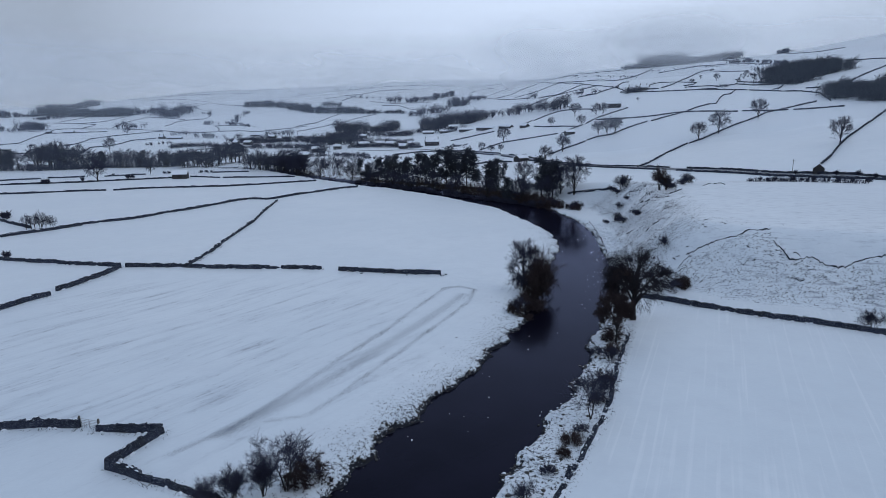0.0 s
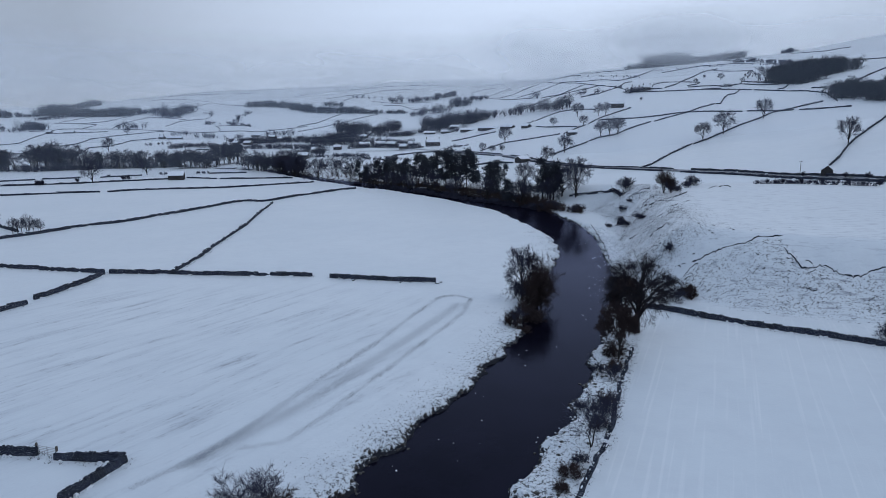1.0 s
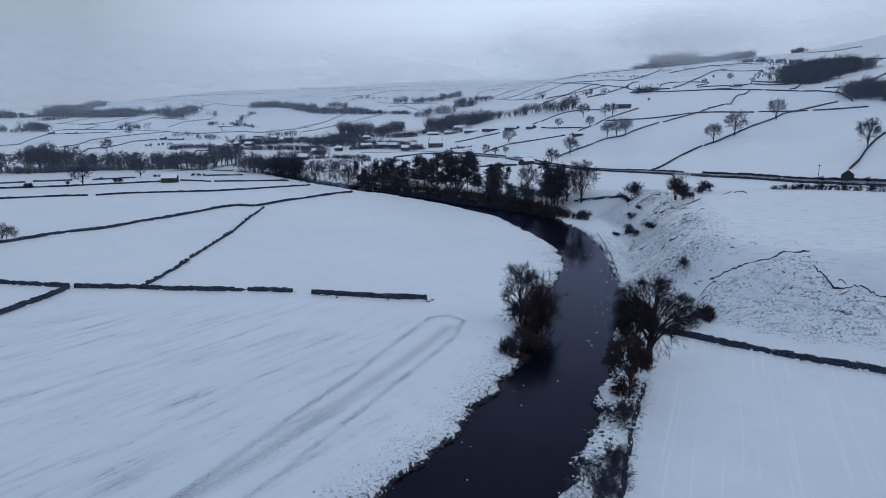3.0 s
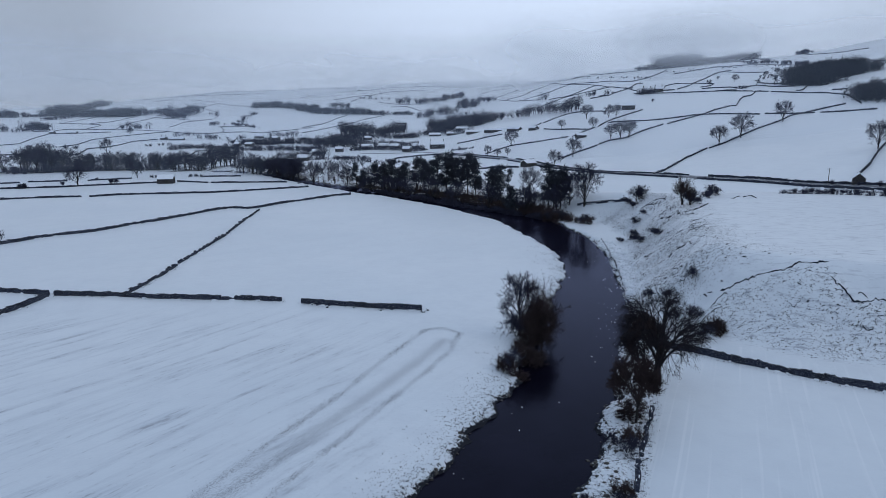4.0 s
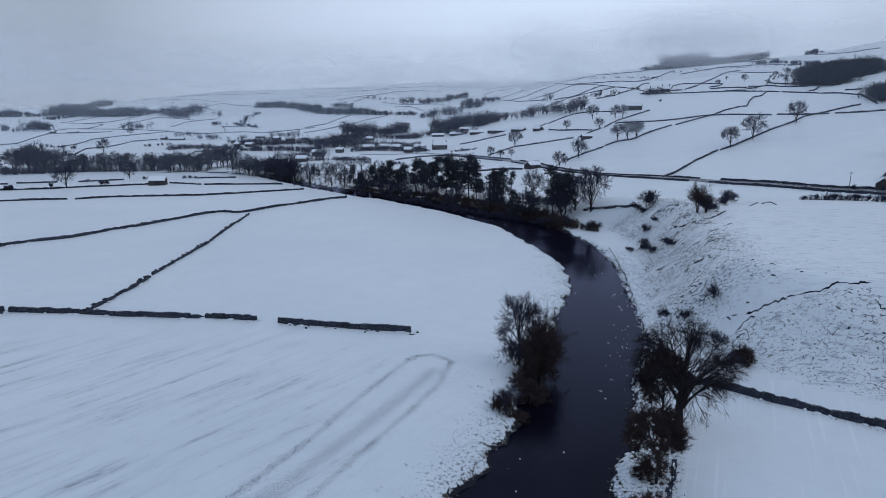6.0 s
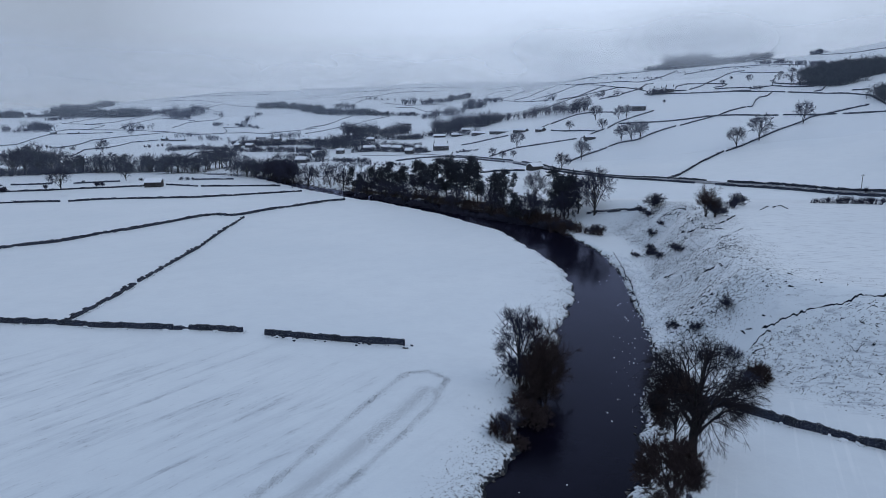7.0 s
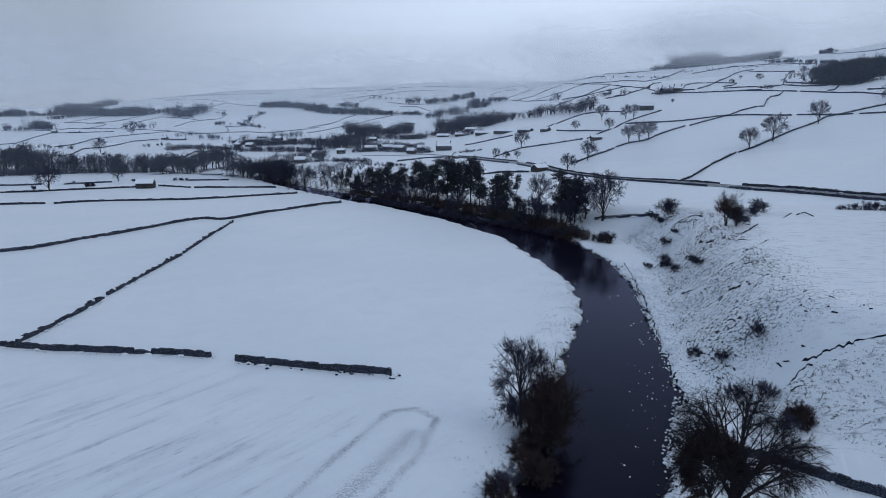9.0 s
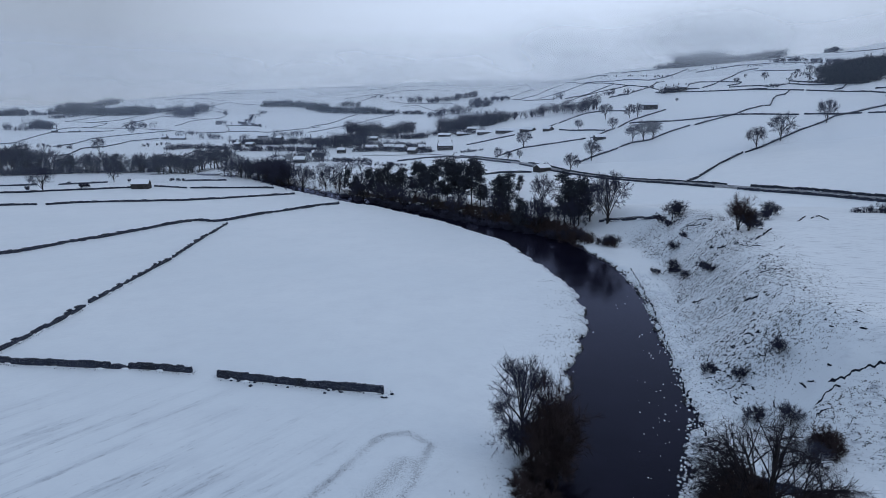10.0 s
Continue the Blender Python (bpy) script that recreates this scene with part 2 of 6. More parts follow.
# ---- the lie of the land ----
BEARINGS = [-60, -37, -20, -2, 12, 25, 33, 60]
RANGES = [0, 300, 450, 600, 800, 1100, 1500, 2000, 2800, 3600, 4800]
VALLEY = {
    -60: [0, 0, 0, 0, 2, 6, 18, 38, 72, 90, 95],
    -37: [0, 0, 0, 0, 2, 6, 16, 34, 70, 90, 95],
    -20: [0, 0, 0, 0, 2, 9, 28, 62, 150, 158, 158],
    -2: [0, 1, 3, 5, 10, 24, 52, 101, 190, 205, 205],
    12: [0, 3, 8.5, 32, 64, 95, 136, 168, 185, 190, 190],
    25: [0, 8, 23, 46, 73, 109, 156, 178, 195, 200, 200],
    33: [0, 13, 33, 56, 86, 131, 186, 218, 230, 235, 235],
    60: [0, 22, 50, 76, 110, 160, 215, 250, 270, 280, 280],
}
TOE = [(500, 5), (120, 104), (58, 127), (44, 138), (39, 155), (43, 180), (48, 206), (53, 232), (52, 262), (20, 302), (-50, 385), (-160, 462), (-400, 500), (-900, 550)]


def smooth(a):
    a = np.clip(a, 0, 1)
    return a * a * (3 - 2 * a)


def cubic(v, knots, vals):
    """Catmull-like smooth interpolation along the last table axis."""
    i = np.clip(np.searchsorted(knots, v, side="right") - 1, 0, len(knots) - 2)
    k = np.asarray(knots, float)
    return i, np.clip((v - k[i]) / (k[i + 1] - k[i]), 0, 1)


def side_of(px, py, line):
    """Signed distance to an open line, positive on its right-hand side."""
    best = np.full(np.shape(px), 1e9)
    sign = np.zeros(np.shape(px))
    for (ax, ay), (bx, by) in zip(line, line[1:]):
        dx, dy = bx - ax, by - ay
        t = np.clip(((px - ax) * dx + (py - ay) * dy) / (dx * dx + dy * dy), 0, 1)
        d = np.hypot(px - ax - t * dx, py - ay - t * dy)
        cross = dy * (px - ax) - dx * (py - ay)
        near = d < best - 1e-6
        best = np.where(near, d, best)
        sign = np.where(near, np.where(cross > 0, 1.0, -1.0), sign)
    return best * sign


def valley(px, py):
    r = np.hypot(px, py)
    b = np.degrees(np.arctan2(px, py))
    tab = np.array([VALLEY[a] for a in BEARINGS], float)
    i, u = cubic(np.clip(b, -60, 60), BEARINGS, None)
    j, v = cubic(np.clip(r, 0, 4800), RANGES, None)
    u = u * 0.5 + smooth(u) * 0.5
    return (tab[i, j] * (1 - u) * (1 - v) + tab[i + 1, j] * u * (1 - v) + tab[i, j + 1] * (1 - u) * v + tab[i + 1, j + 1] * u * v)


def land(px, py):
    px, py = np.asarray(px, float), np.asarray(py, float)
    inside = side_of(px, py, TOE)
    bluff = 13.2 * (1 - smooth((py - 215) / 170)) * smooth((px - 8) / 30)
    top = np.maximum(valley(px, py), bluff)
    return top * smooth((inside + 1) / 17)


BANK_WEST = [(-700, -1500), (-150, -200), (-80, -60), (-45, 0), (-24, 35), (-14.6, 58.7), (-11.2, 69.1), (-5.6, 79.7), (2.0, 93.6), (4.0, 98.9), (9.6, 113), (12.6, 126), (16.5, 142), (22.4, 164), (27.4, 183), (28.6, 206), (23, 232), (14, 263), (-7, 300), (-38, 337), (-62, 360), (-100, 404), (-150, 470), (-240, 512), (-400, 520), (-900, 560)]
BANK_EAST = [(-675, -1510), (-125, -210), (-55, -60), (-22, 5), (-6, 38), (2, 59), (6.4, 68), (12.2, 80), (17.4, 91.6), (20.1, 101), (24, 110), (30.4, 132), (36.5, 148), (38.7, 167), (40.3, 181), (43, 206), (42.6, 229), (37.5, 254), (30, 280), (10, 314), (-22, 350), (-50, 372), (-92, 412), (-143, 477), (-237, 520), (-400, 528), (-900, 568)]
WATER_LEVEL = -1.0


def in_river(px, py):
    """Metres inside the water's edge; minus on land."""
    return np.minimum(side_of(px, py, BANK_WEST), -side_of(px, py, BANK_EAST))


def wobble(px, py, size, seed=0.0):
    """Smooth uneven waves about zero, roughly -1 to 1."""
    a, b = np.asarray(px) / size + seed, np.asarray(py) / size - seed * 1.7
    return (np.sin(a * 1.3 + 1.7 * np.sin(b * 0.9)) + np.sin(b * 1.7 + 1.3 * np.sin(a * 1.1 + 2)) + 0.7 * np.sin((a + b) * 2.3) + 0.5 * np.sin((a - b) * 3.9 + 1)) / 3.2


def shore(px, py):
    """Metres inside the water's uneven true edge; minus on land."""
    return in_river(px, py) + 1.2 * wobble(px, py, 3.4, 1) + 0.8 * wobble(px, py, 1.2, 5)


def ground_z(px, py):
    px, py = np.asarray(px, float), np.asarray(py, float)
    z = land(px, py)
    r = np.hypot(px, py)
    z = z + wobble(px, py, 9) * 0.10 + wobble(px, py, 60, 3) * 0.02 * np.clip((r - 300) / 20, 0, 60)
    edge = shore(px, py)
    steep = smooth((side_of(px, py, TOE) + 1) / 17)
    face = 4 * steep * (1 - steep) * np.clip((260 - py) / 40, 0, 1)
    z = z + face * (0.5 * wobble(px, py, 3.5, 2) + 0.25 * wobble(px, py, 1.6, 7))
    return z - (z + 2.0) * smooth((edge + 1.6) / 3.2)


def gz(x, y):
    return float(ground_z(np.array([x]), np.array([y]))[0])


def mesh_of(name, verts, faces, material, flat=False):
    me = bpy.data.meshes.new(name)
    me.from_pydata([tuple(v) for v in verts], [], faces)
    me.materials.append(material)
    me.update()
    me.polygons.foreach_set("use_smooth", [not flat] * len(me.polygons))
    return me


def spaced(lo, a, b, hi, step, grow):
    """Even steps from a to b, growing ones out to lo and hi."""
    out = list(np.arange(a, b + 1e-6, step))
    d = step
    while out[-1] < hi:
        d *= grow
        out.append(out[-1] + d)
    d = step
    while out[0] > lo:
        d *= grow
        out.insert(0, out[0] - d)
    return np.array(out)


GX = spaced(-2900, -70, 92, 2600, 0.85, 1.045)
GY = spaced(-1200, 44, 270, 3700, 0.95, 1.035)
XX, YY = np.meshgrid(GX, GY)
ZZ = ground_z(XX, YY)
nx, ny = len(GX), len(GY)
idx = np.arange(nx * ny).reshape(ny, nx)
quads = np.stack([idx[:-1, :-1], idx[:-1, 1:], idx[1:, 1:], idx[1:, :-1]], -1).reshape(-1, 4)
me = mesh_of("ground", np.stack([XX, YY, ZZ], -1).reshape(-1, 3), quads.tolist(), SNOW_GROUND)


def along(px, py, line, width):
    """1 on a line, falling to 0 at its width."""
    return np.clip(1 - np.abs(side_of(px, py, line)) / width, 0, 1)


# lines of trees: middle line, count, least and greatest height, scatter
BELTS = [
    ([(-360, 478), (-339, 487), (-300, 490)], 20, 14, 18, 4),
    ([(-338, 498), (-324, 503)], 5, 18, 22, 3),
    ([(-304, 496), (-268, 499), (-238, 502), (-235, 520)], 36, 10, 15, 3),
    ([(-222, 489), (-211, 494), (-202, 511)], 14, 12, 16, 2),
    ([(-205, 523), (-196, 548)], 11, 13, 18, 3),
    ([(-165, 478), (-133, 457), (-108, 430)], 32, 10, 17, 4),
    ([(-80, 489), (-93, 465), (-98, 449)], 7, 7, 10, 3),
]
NEAR_WALLS = [
    [(-131.0, 166.4), (-120.5, 163.6), (-106.2, 159.9)],
    [(-105.9, 159.9), (-98.0, 159.0), (-91.0, 157.9)],
    [(-89.4, 157.5), (-79.0, 157.0), (-69.5, 156.4), (-64.6, 155.9), (-55.1, 155.6), (-50.6, 155.3)],
    [(-50.4, 155.3), (-47.9, 155.3)],
    [(-47.7, 155.5), (-42.9, 155.2), (-37.0, 154.4)],
    [(-32.3, 153.2), (-26.3, 152.0), (-19.2, 151.0), (-13.1, 150.0), (-6.4, 149.3)],
    [(-95.6, 120.3), (-94.2, 126.0), (-92.2, 131.0)],
    [(-92.8, 134.1), (-91.3, 140.0), (-90.2, 147.5), (-90.2, 156.4)],
    [(-73.6, 158.6), (-73.7, 164.0), (-73.8, 167.4), (-73.9, 175.8), (-74.9, 186.0)],
    [(-75.7, 188.6), (-77.0, 204.2), (-77.6, 211.9), (-79.2, 230.2)],
    [(-79.6, 232.3), (-83.3, 255.6), (-87.3, 287.8)],
    [(-154.0, 199.3), (-148.1, 207.5), (-142.5, 217.4), (-137.4, 229.0), (-128.6, 235.5), (-124.1, 246.9), (-119.7, 254.8), (-112.0, 273.6), (-108.1, 285.6), (-101.8, 294.5), (-94.8, 292.2), (-91.0, 295.5), (-84.8, 308.4), (-77.1, 320.4), (-67.2, 336.1), (-58.9, 344.0)],
    [(-179.1, 233.1), (-154.7, 215.4)],
    [(-59.1, 70.7), (-54.5, 71.5), (-49.1, 71.4)],
    [(-46.5, 70.5), (-42.2, 70.1), (-38.3, 70.0)],
    [(-38.1, 70.2), (-39.4, 66.1), (-40.6, 62.3)],
    [(-40.6, 62.3), (-37.7, 61.1), (-35.6, 60.1)],
    [(36.6, 129.7), (42.2, 126.4), (46.4, 123.0), (50.6, 120.3), (54.7, 117.4), (58.4, 114.9), (62.5, 113.0), (66.1, 110.6), (72.8, 106.3)],
    [(28.4, 106.9), (22.7, 91.5), (18.2, 77.7), (14.8, 70.4), (12.1, 64.6), (8.5, 57.4)],
    [(-35.6, 60.1), (-31.9, 58.7), (-27.7, 56.8), (-22, 54.2)],
]
FEED_OUT = [(-34.8, 65), (-30.4, 70.8), (-27.4, 77), (-23.1, 88.4), (-14.4, 109.6), (-9.7, 124.5), (-4.7, 136.7), (-1.5, 138), (1.6, 135.3)]
FEED_BACK = [(1.6, 135.3), (0.5, 127), (-6.1, 110.3), (-9.2, 102.9), (-12.7, 94.6), (-15.4, 88.4), (-18.2, 81), (-21.2, 75), (-25.5, 73.4)]
SCAR_X = [47.5, 53, 58, 63, 67, 68.6, 72, 76.5, 82, 90]
SCAR_Y = [141.8, 142, 141, 140, 138.5, 132.5, 131.3, 128.5, 128.4, 127]
wet = in_river(XX, YY)
inside = side_of(XX, YY, TOE)
west = side_of(XX, YY, BANK_WEST)
east = -side_of(XX, YY, BANK_EAST)
RADIUS = np.hypot(XX, YY)
near_water = np.clip(1 - np.abs(wet) / 7, 0, 1) * (wet < 0) * (YY < 210)
bank_w = np.clip(1 + west / 8.5, 0, 1) * (west < 0) * (YY > 20) * (YY < 118)
bank_e = np.clip((17 + east) / 6, 0, 1) * (east < 0) * (east > -6.3) * (YY > 30) * (YY < 112)
bluff_face = np.clip((inside + 3) / 5, 0, 1) * np.clip((27 - inside) / 12, 0, 1) * np.clip((275 - YY) / 15, 0, 1) * np.clip((YY - 141) / 12, 0, 1) * (XX > 30)
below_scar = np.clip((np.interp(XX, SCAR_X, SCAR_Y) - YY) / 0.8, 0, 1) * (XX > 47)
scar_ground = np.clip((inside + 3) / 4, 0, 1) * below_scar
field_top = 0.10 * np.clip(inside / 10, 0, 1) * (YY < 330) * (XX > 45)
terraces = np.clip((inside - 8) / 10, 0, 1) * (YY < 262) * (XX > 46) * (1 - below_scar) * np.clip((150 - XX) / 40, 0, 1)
by_wall = np.zeros(XX.shape)
for line in NEAR_WALLS:
    by_wall = np.maximum(by_wall, along(XX, YY, line, 1.7))
masks = {
    "tuft": np.clip(np.maximum.reduce([bank_w * 0.85, bank_e * 0.75, bluff_face * 0.80, scar_ground * 0.62, near_water * 0.6, field_top, by_wall * 0.8]), 0, 1),
    "shingle": np.clip((shore(XX, YY) + 0.9) / 0.9, 0, 1) * np.where((east > -3) & (YY > 124) & (YY < 230) & (wet < 0.6), 0.55, 1.0),
    "drift": np.clip(1.5 - np.abs(XX + 52) / 40, 0, 1) * np.clip((YY - 55) / 25, 0, 1) * np.clip((152 - YY) / 20, 0, 1),
    # where the painted shade bands of the stepped slope show
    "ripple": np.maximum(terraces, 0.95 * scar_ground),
    "rut": ((XX > 15) & (inside < -3) & (YY < 130) & (YY > -40)) * 1.0,
    "trail": np.maximum(0.6 * along(XX, YY, FEED_OUT, 1.1), 0.6 * along(XX, YY, FEED_BACK, 1.0)) + 0.20 * along(XX, YY, [(16, 215), (20, 196), (19, 178), (13, 160)], 1.0) + 0.62 * along(XX, YY, [(-30, 70), (-21, 86), (-9, 112), (-1, 131)], 2.6),
    "litter": np.maximum.reduce([0.8 * np.clip(1.4 - np.abs(side_of(XX, YY, BANK_EAST) - 4) / 5, 0, 1) * (YY > 262) * np.clip((38 - XX) / 4, 0, 1) * np.clip((XX + 80) / 20, 0, 1)] + [np.clip(1.3 - np.abs(side_of(XX, YY, line)) / (8 + w * 0.5), 0, 1) * 0.4 for line, _, _, _, w in BELTS[:6]]),
    "moor": np.clip((RADIUS - 700) / 900, 0, 1) * np.clip((ZZ - 40) / 70, 0, 1),
}
for key, values in masks.items():
    at = me.attributes.new(key, "FLOAT", "POINT")
    at.data.foreach_set("value", np.asarray(values, np.float32).reshape(-1))
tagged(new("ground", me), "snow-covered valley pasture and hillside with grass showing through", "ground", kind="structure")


# ---- river ----
def ribbon(line_a, line_b, z):
    a, b = [Vector((*p, z)) for p in line_a], [Vector((*p, z)) for p in line_b]
    n = min(len(a), len(b))
    verts = a[:n] + b[:n]
    return verts, [(i, n + i, n + i + 1, i + 1) for i in range(n - 1)]


def resample(line, n):
    p = np.array(line, float)
    d = np.concatenate([[0], np.cumsum(np.hypot(*np.diff(p, axis=0).T))])
    s = np.linspace(0, d[-1], n)
    return np.stack([np.interp(s, d, p[:, 0]), np.interp(s, d, p[:, 1])], -1)


def widened(line, by):
    p = np.array(line, float)
    t = np.gradient(p, axis=0)
    t /= np.hypot(t[:, 0], t[:, 1])[:, None]
    return p + np.stack([t[:, 1], -t[:, 0]], -1) * by


wa, wb = widened(BANK_WEST, -4), widened(BANK_EAST, 4)
verts, faces = ribbon(resample(wa, 1200), resample(wb, 1200), WATER_LEVEL)
tagged(new("river_water", mesh_of("river_water", verts, faces, WATER)), "dark slow winter river between snowy banks", "river", kind="structure")


# ---- low cloud on the tops and thin mist down the valley ----
def veil(radius, b0, b1, z0, z1, thick, fade, label, material=None):
    """An upright curved sheet of mist; thick runs from its foot to its head."""
    n, m = 40, 12
    verts, faces, amount = [], [], []
    for i in range(n + 1):
        b = radians(b0 + (b1 - b0) * i / n)
        edge = min(1.0, min(i, n - i) / n / fade) if fade else 1.0
        for j in range(m + 1):
            u = j / m
            verts.append((math.sin(b) * radius, math.cos(b) * radius, z0 + (z1 - z0) * u))
            amount.append(float(np.interp(u, [k for k, _ in thick], [t for _, t in thick])) * edge * edge * (3 - 2 * edge))
    for i in range(n):
        for j in range(m):
            a = i * (m + 1) + j
            faces.append((a, a + m + 1, a + m + 2, a + 1))
    me = mesh_of("mist", verts, faces, material or MIST)
    me.attributes.new("thick", "FLOAT", "POINT").data.foreach_set("value", amount)
    tagged(new("mist", me), label, "mist", kind="structure")


# two added sheets that lay a bluish distance haze over the far land
veil(470, -75, 75, -5, 130, ((0, 0.055), (0.5, 0.055), (1, 0)), 0, "faint bluish sheet standing in for distance haze", HAZE)
veil(1020, -75, 75, -5, 220, ((0, 0.08), (0.6, 0.08), (1, 0)), 0, "faint bluish sheet standing in for distance haze", HAZE)
veil(1250, 9, 26, 100, 235, ((0, 0), (0.12, 0.12), (0.25, 0.36), (0.38, 0.62), (0.5, 0.7), (0.7, 0.45), (1, 0)), 0.45, "low cloud hanging on the hilltop wood")
veil(1640, -2, 40, 60, 300, ((0, 0.1), (0.3, 0.35), (0.6, 0.4), (1, 0)), 0.2, "low cloud hanging behind the hilltop")
veil(1750, -75, 75, -5, 300, ((0, 0.05), (0.3, 0.06), (0.7, 0.16), (1, 0)), 0, "pale mist below the hilltops")
veil(2300, -75, 30, 0, 330, ((0, 0.08), (0.25, 0.12), (0.5, 0.32), (0.8, 0.15), (1, 0)), 0.25, "low cloud closing over the far hills")
veil(2750, -80, 60, 0, 380, ((0, 0.2), (0.25, 0.3), (0.5, 0.5), (0.75, 0.25), (1, 0)), 0.15, "low cloud closing over the far hills")


# ---- helpers for things ----
def thing(name, x, y, label, category, group="", turn=0.0, z=None):
    ob = new(name)
    ob.matrix_world = pose(x, y, gz(x, y) if z is None else z, 0, 0, turn)
    return tagged(ob, label, category, group)


def part_mesh(name, me, parent, label=""):
    ob = new(name, me)
    ob.parent = parent
    if label:
        tagged(ob, label)
    return ob


def part(name, verts, faces, material, parent, label="", flat=True):
    return part_mesh(name, mesh_of(name, verts, faces, material, flat), parent, label)


class Soup:
    """Collects vertices and faces of one mesh."""

    def __init__(self):
        self.v, self.f = [], []

    def box(self, cx, cy, cz, sx, sy, sz, turn=0.0, jitter=0.0, taper=1.0):
        c, s = math.cos(turn), math.sin(turn)
        k = len(self.v)
        for dz in (-0.5, 0.5):
            w = taper if dz > 0 else 1.0
            for dx, dy in ((-0.5, -0.5), (0.5, -0.5), (0.5, 0.5), (-0.5, 0.5)):
                x, y, z = (d * q + random.uniform(-jitter, jitter) * q for d, q in ((dx * w, sx), (dy * w, sy), (dz, sz)))
                self.v.append((cx + c * x - s * y, cy + s * x + c * y, cz + z))
        self.f += [(k, k + 3, k + 2, k + 1), (k + 4, k + 5, k + 6, k + 7)] + [(k + i, k + (i + 1) % 4, k + 4 + (i + 1) % 4, k + 4 + i) for i in range(4)]

    def tube(self, pts, radii, sides):
        k = len(self.v)
        for i, p in enumerate(pts):
            d = (pts[min(i + 1, len(pts) - 1)] - pts[max(i - 1, 0)]).normalized()
            u = d.orthogonal().normalized()
            w = d.cross(u)
            for j in range(sides):
                a = 2 * math.pi * j / sides
                self.v.append(tuple(p + (u * math.cos(a) + w * math.sin(a)) * radii[i]))
        for i in range(len(pts) - 1):
            for j in range(sides):
                a, b = k + i * sides + j, k + i * sides + (j + 1) % sides
                self.f.append((a, b, b + sides, a + sides))

    def spike(self, p, q, r):
        """A thin three-sided twig from p to its tip q."""
        d = q - p
        u = d.orthogonal().normalized() * r
        w = d.cross(u)
        w = w.normalized() * r if w.length > 1e-9 else u
        k = len(self.v)
        self.v += [tuple(p + u), tuple(p - u * 0.5 + w * 0.87), tuple(p - u * 0.5 - w * 0.87), tuple(q)]
        self.f += [(k, k + 1, k + 3), (k + 1, k + 2, k + 3), (k + 2, k, k + 3)]


def rvec(scale=1.0):
    return Vector((random.gauss(0, 1), random.gauss(0, 1), random.gauss(0, 1))) * scale


# ---- bare trees, shrubs and pines ----
def grow(wood, fine, p, d, length, radius, level, deep, twigs, twig_r, lift, wander):
    """One limb and all that it bears."""
    steps = 4 if level < 2 else 3
    pts, radii = [p.copy()], [radius]
    for i in range(steps):
        d = (d + rvec(wander) + Vector((0, 0, lift))).normalized()
        p = p + d * length / steps
        pts.append(p.copy())
        radii.append(radius * (1 - 0.62 * (i + 1) / steps))
    (wood if level < 2 else fine).tube(pts, radii, 6 if level == 0 else 4 if level == 1 else 3)
    if level >= deep:
        for i in range(twigs):
            k = random.uniform(0.15, 1.0) * steps
            a = min(int(k), steps - 1)
            q = pts[a].lerp(pts[a + 1], k - a)
            t = (d * 0.7 + rvec(0.6) + Vector((0, 0, lift))).normalized()
            fine.spike(q, q + t * length * random.uniform(0.45, 0.95), twig_r)
        return
    count = random.randint(4, 6) if level else random.randint(6, 8)
    for i in range(count):
        k = (0.35 + 0.65 * (i + random.random()) / count) * steps
        a = min(int(k), steps - 1)
        q = pts[a].lerp(pts[a + 1], k - a)
        out = rvec(1.0)
        out -= d * out.dot(d)
        out.normalize()
        way = (d * random.uniform(0.45, 0.8) + out * random.uniform(0.6, 0.95)).normalized()
        grow(wood, fine, q, way, length * random.uniform(0.5, 0.72), radii[a] * 0.55, level + 1, deep, twigs, twig_r, lift, wander)


def tree_meshes(seed, height, deep, twigs, twig_r, lift=0.10, wander=0.16, stems=1, spread=0.0, trunk=0.42, twig_mat=None):
    random.seed(seed)
    wood, fine = Soup(), Soup()
    for s in range(stems):
        a = 2 * math.pi * s / max(stems, 1) + random.random()
        d = Vector((math.cos(a) * spread, math.sin(a) * spread, 1)).normalized()
        grow(wood, fine, Vector((math.cos(a) * 0.25 * spread * (stems > 1), math.sin(a) * 0.25 * spread * (stems > 1), -0.3)), d, height * trunk * random.uniform(0.8, 1.1), height * 0.024 / (1 if stems == 1 else 2.2), 0, deep, twigs, twig_r, lift, wander)
    top = max(v[2] for v in fine.v)
    k = height / top
    me_w = mesh_of("trunk", [tuple(c * k for c in v) for v in wood.v], wood.f, BARK)
    me_f = mesh_of("crown", [tuple(c * k for c in v) for v in fine.v], fine.f, twig_mat or TWIG, True)
    return me_w, me_f


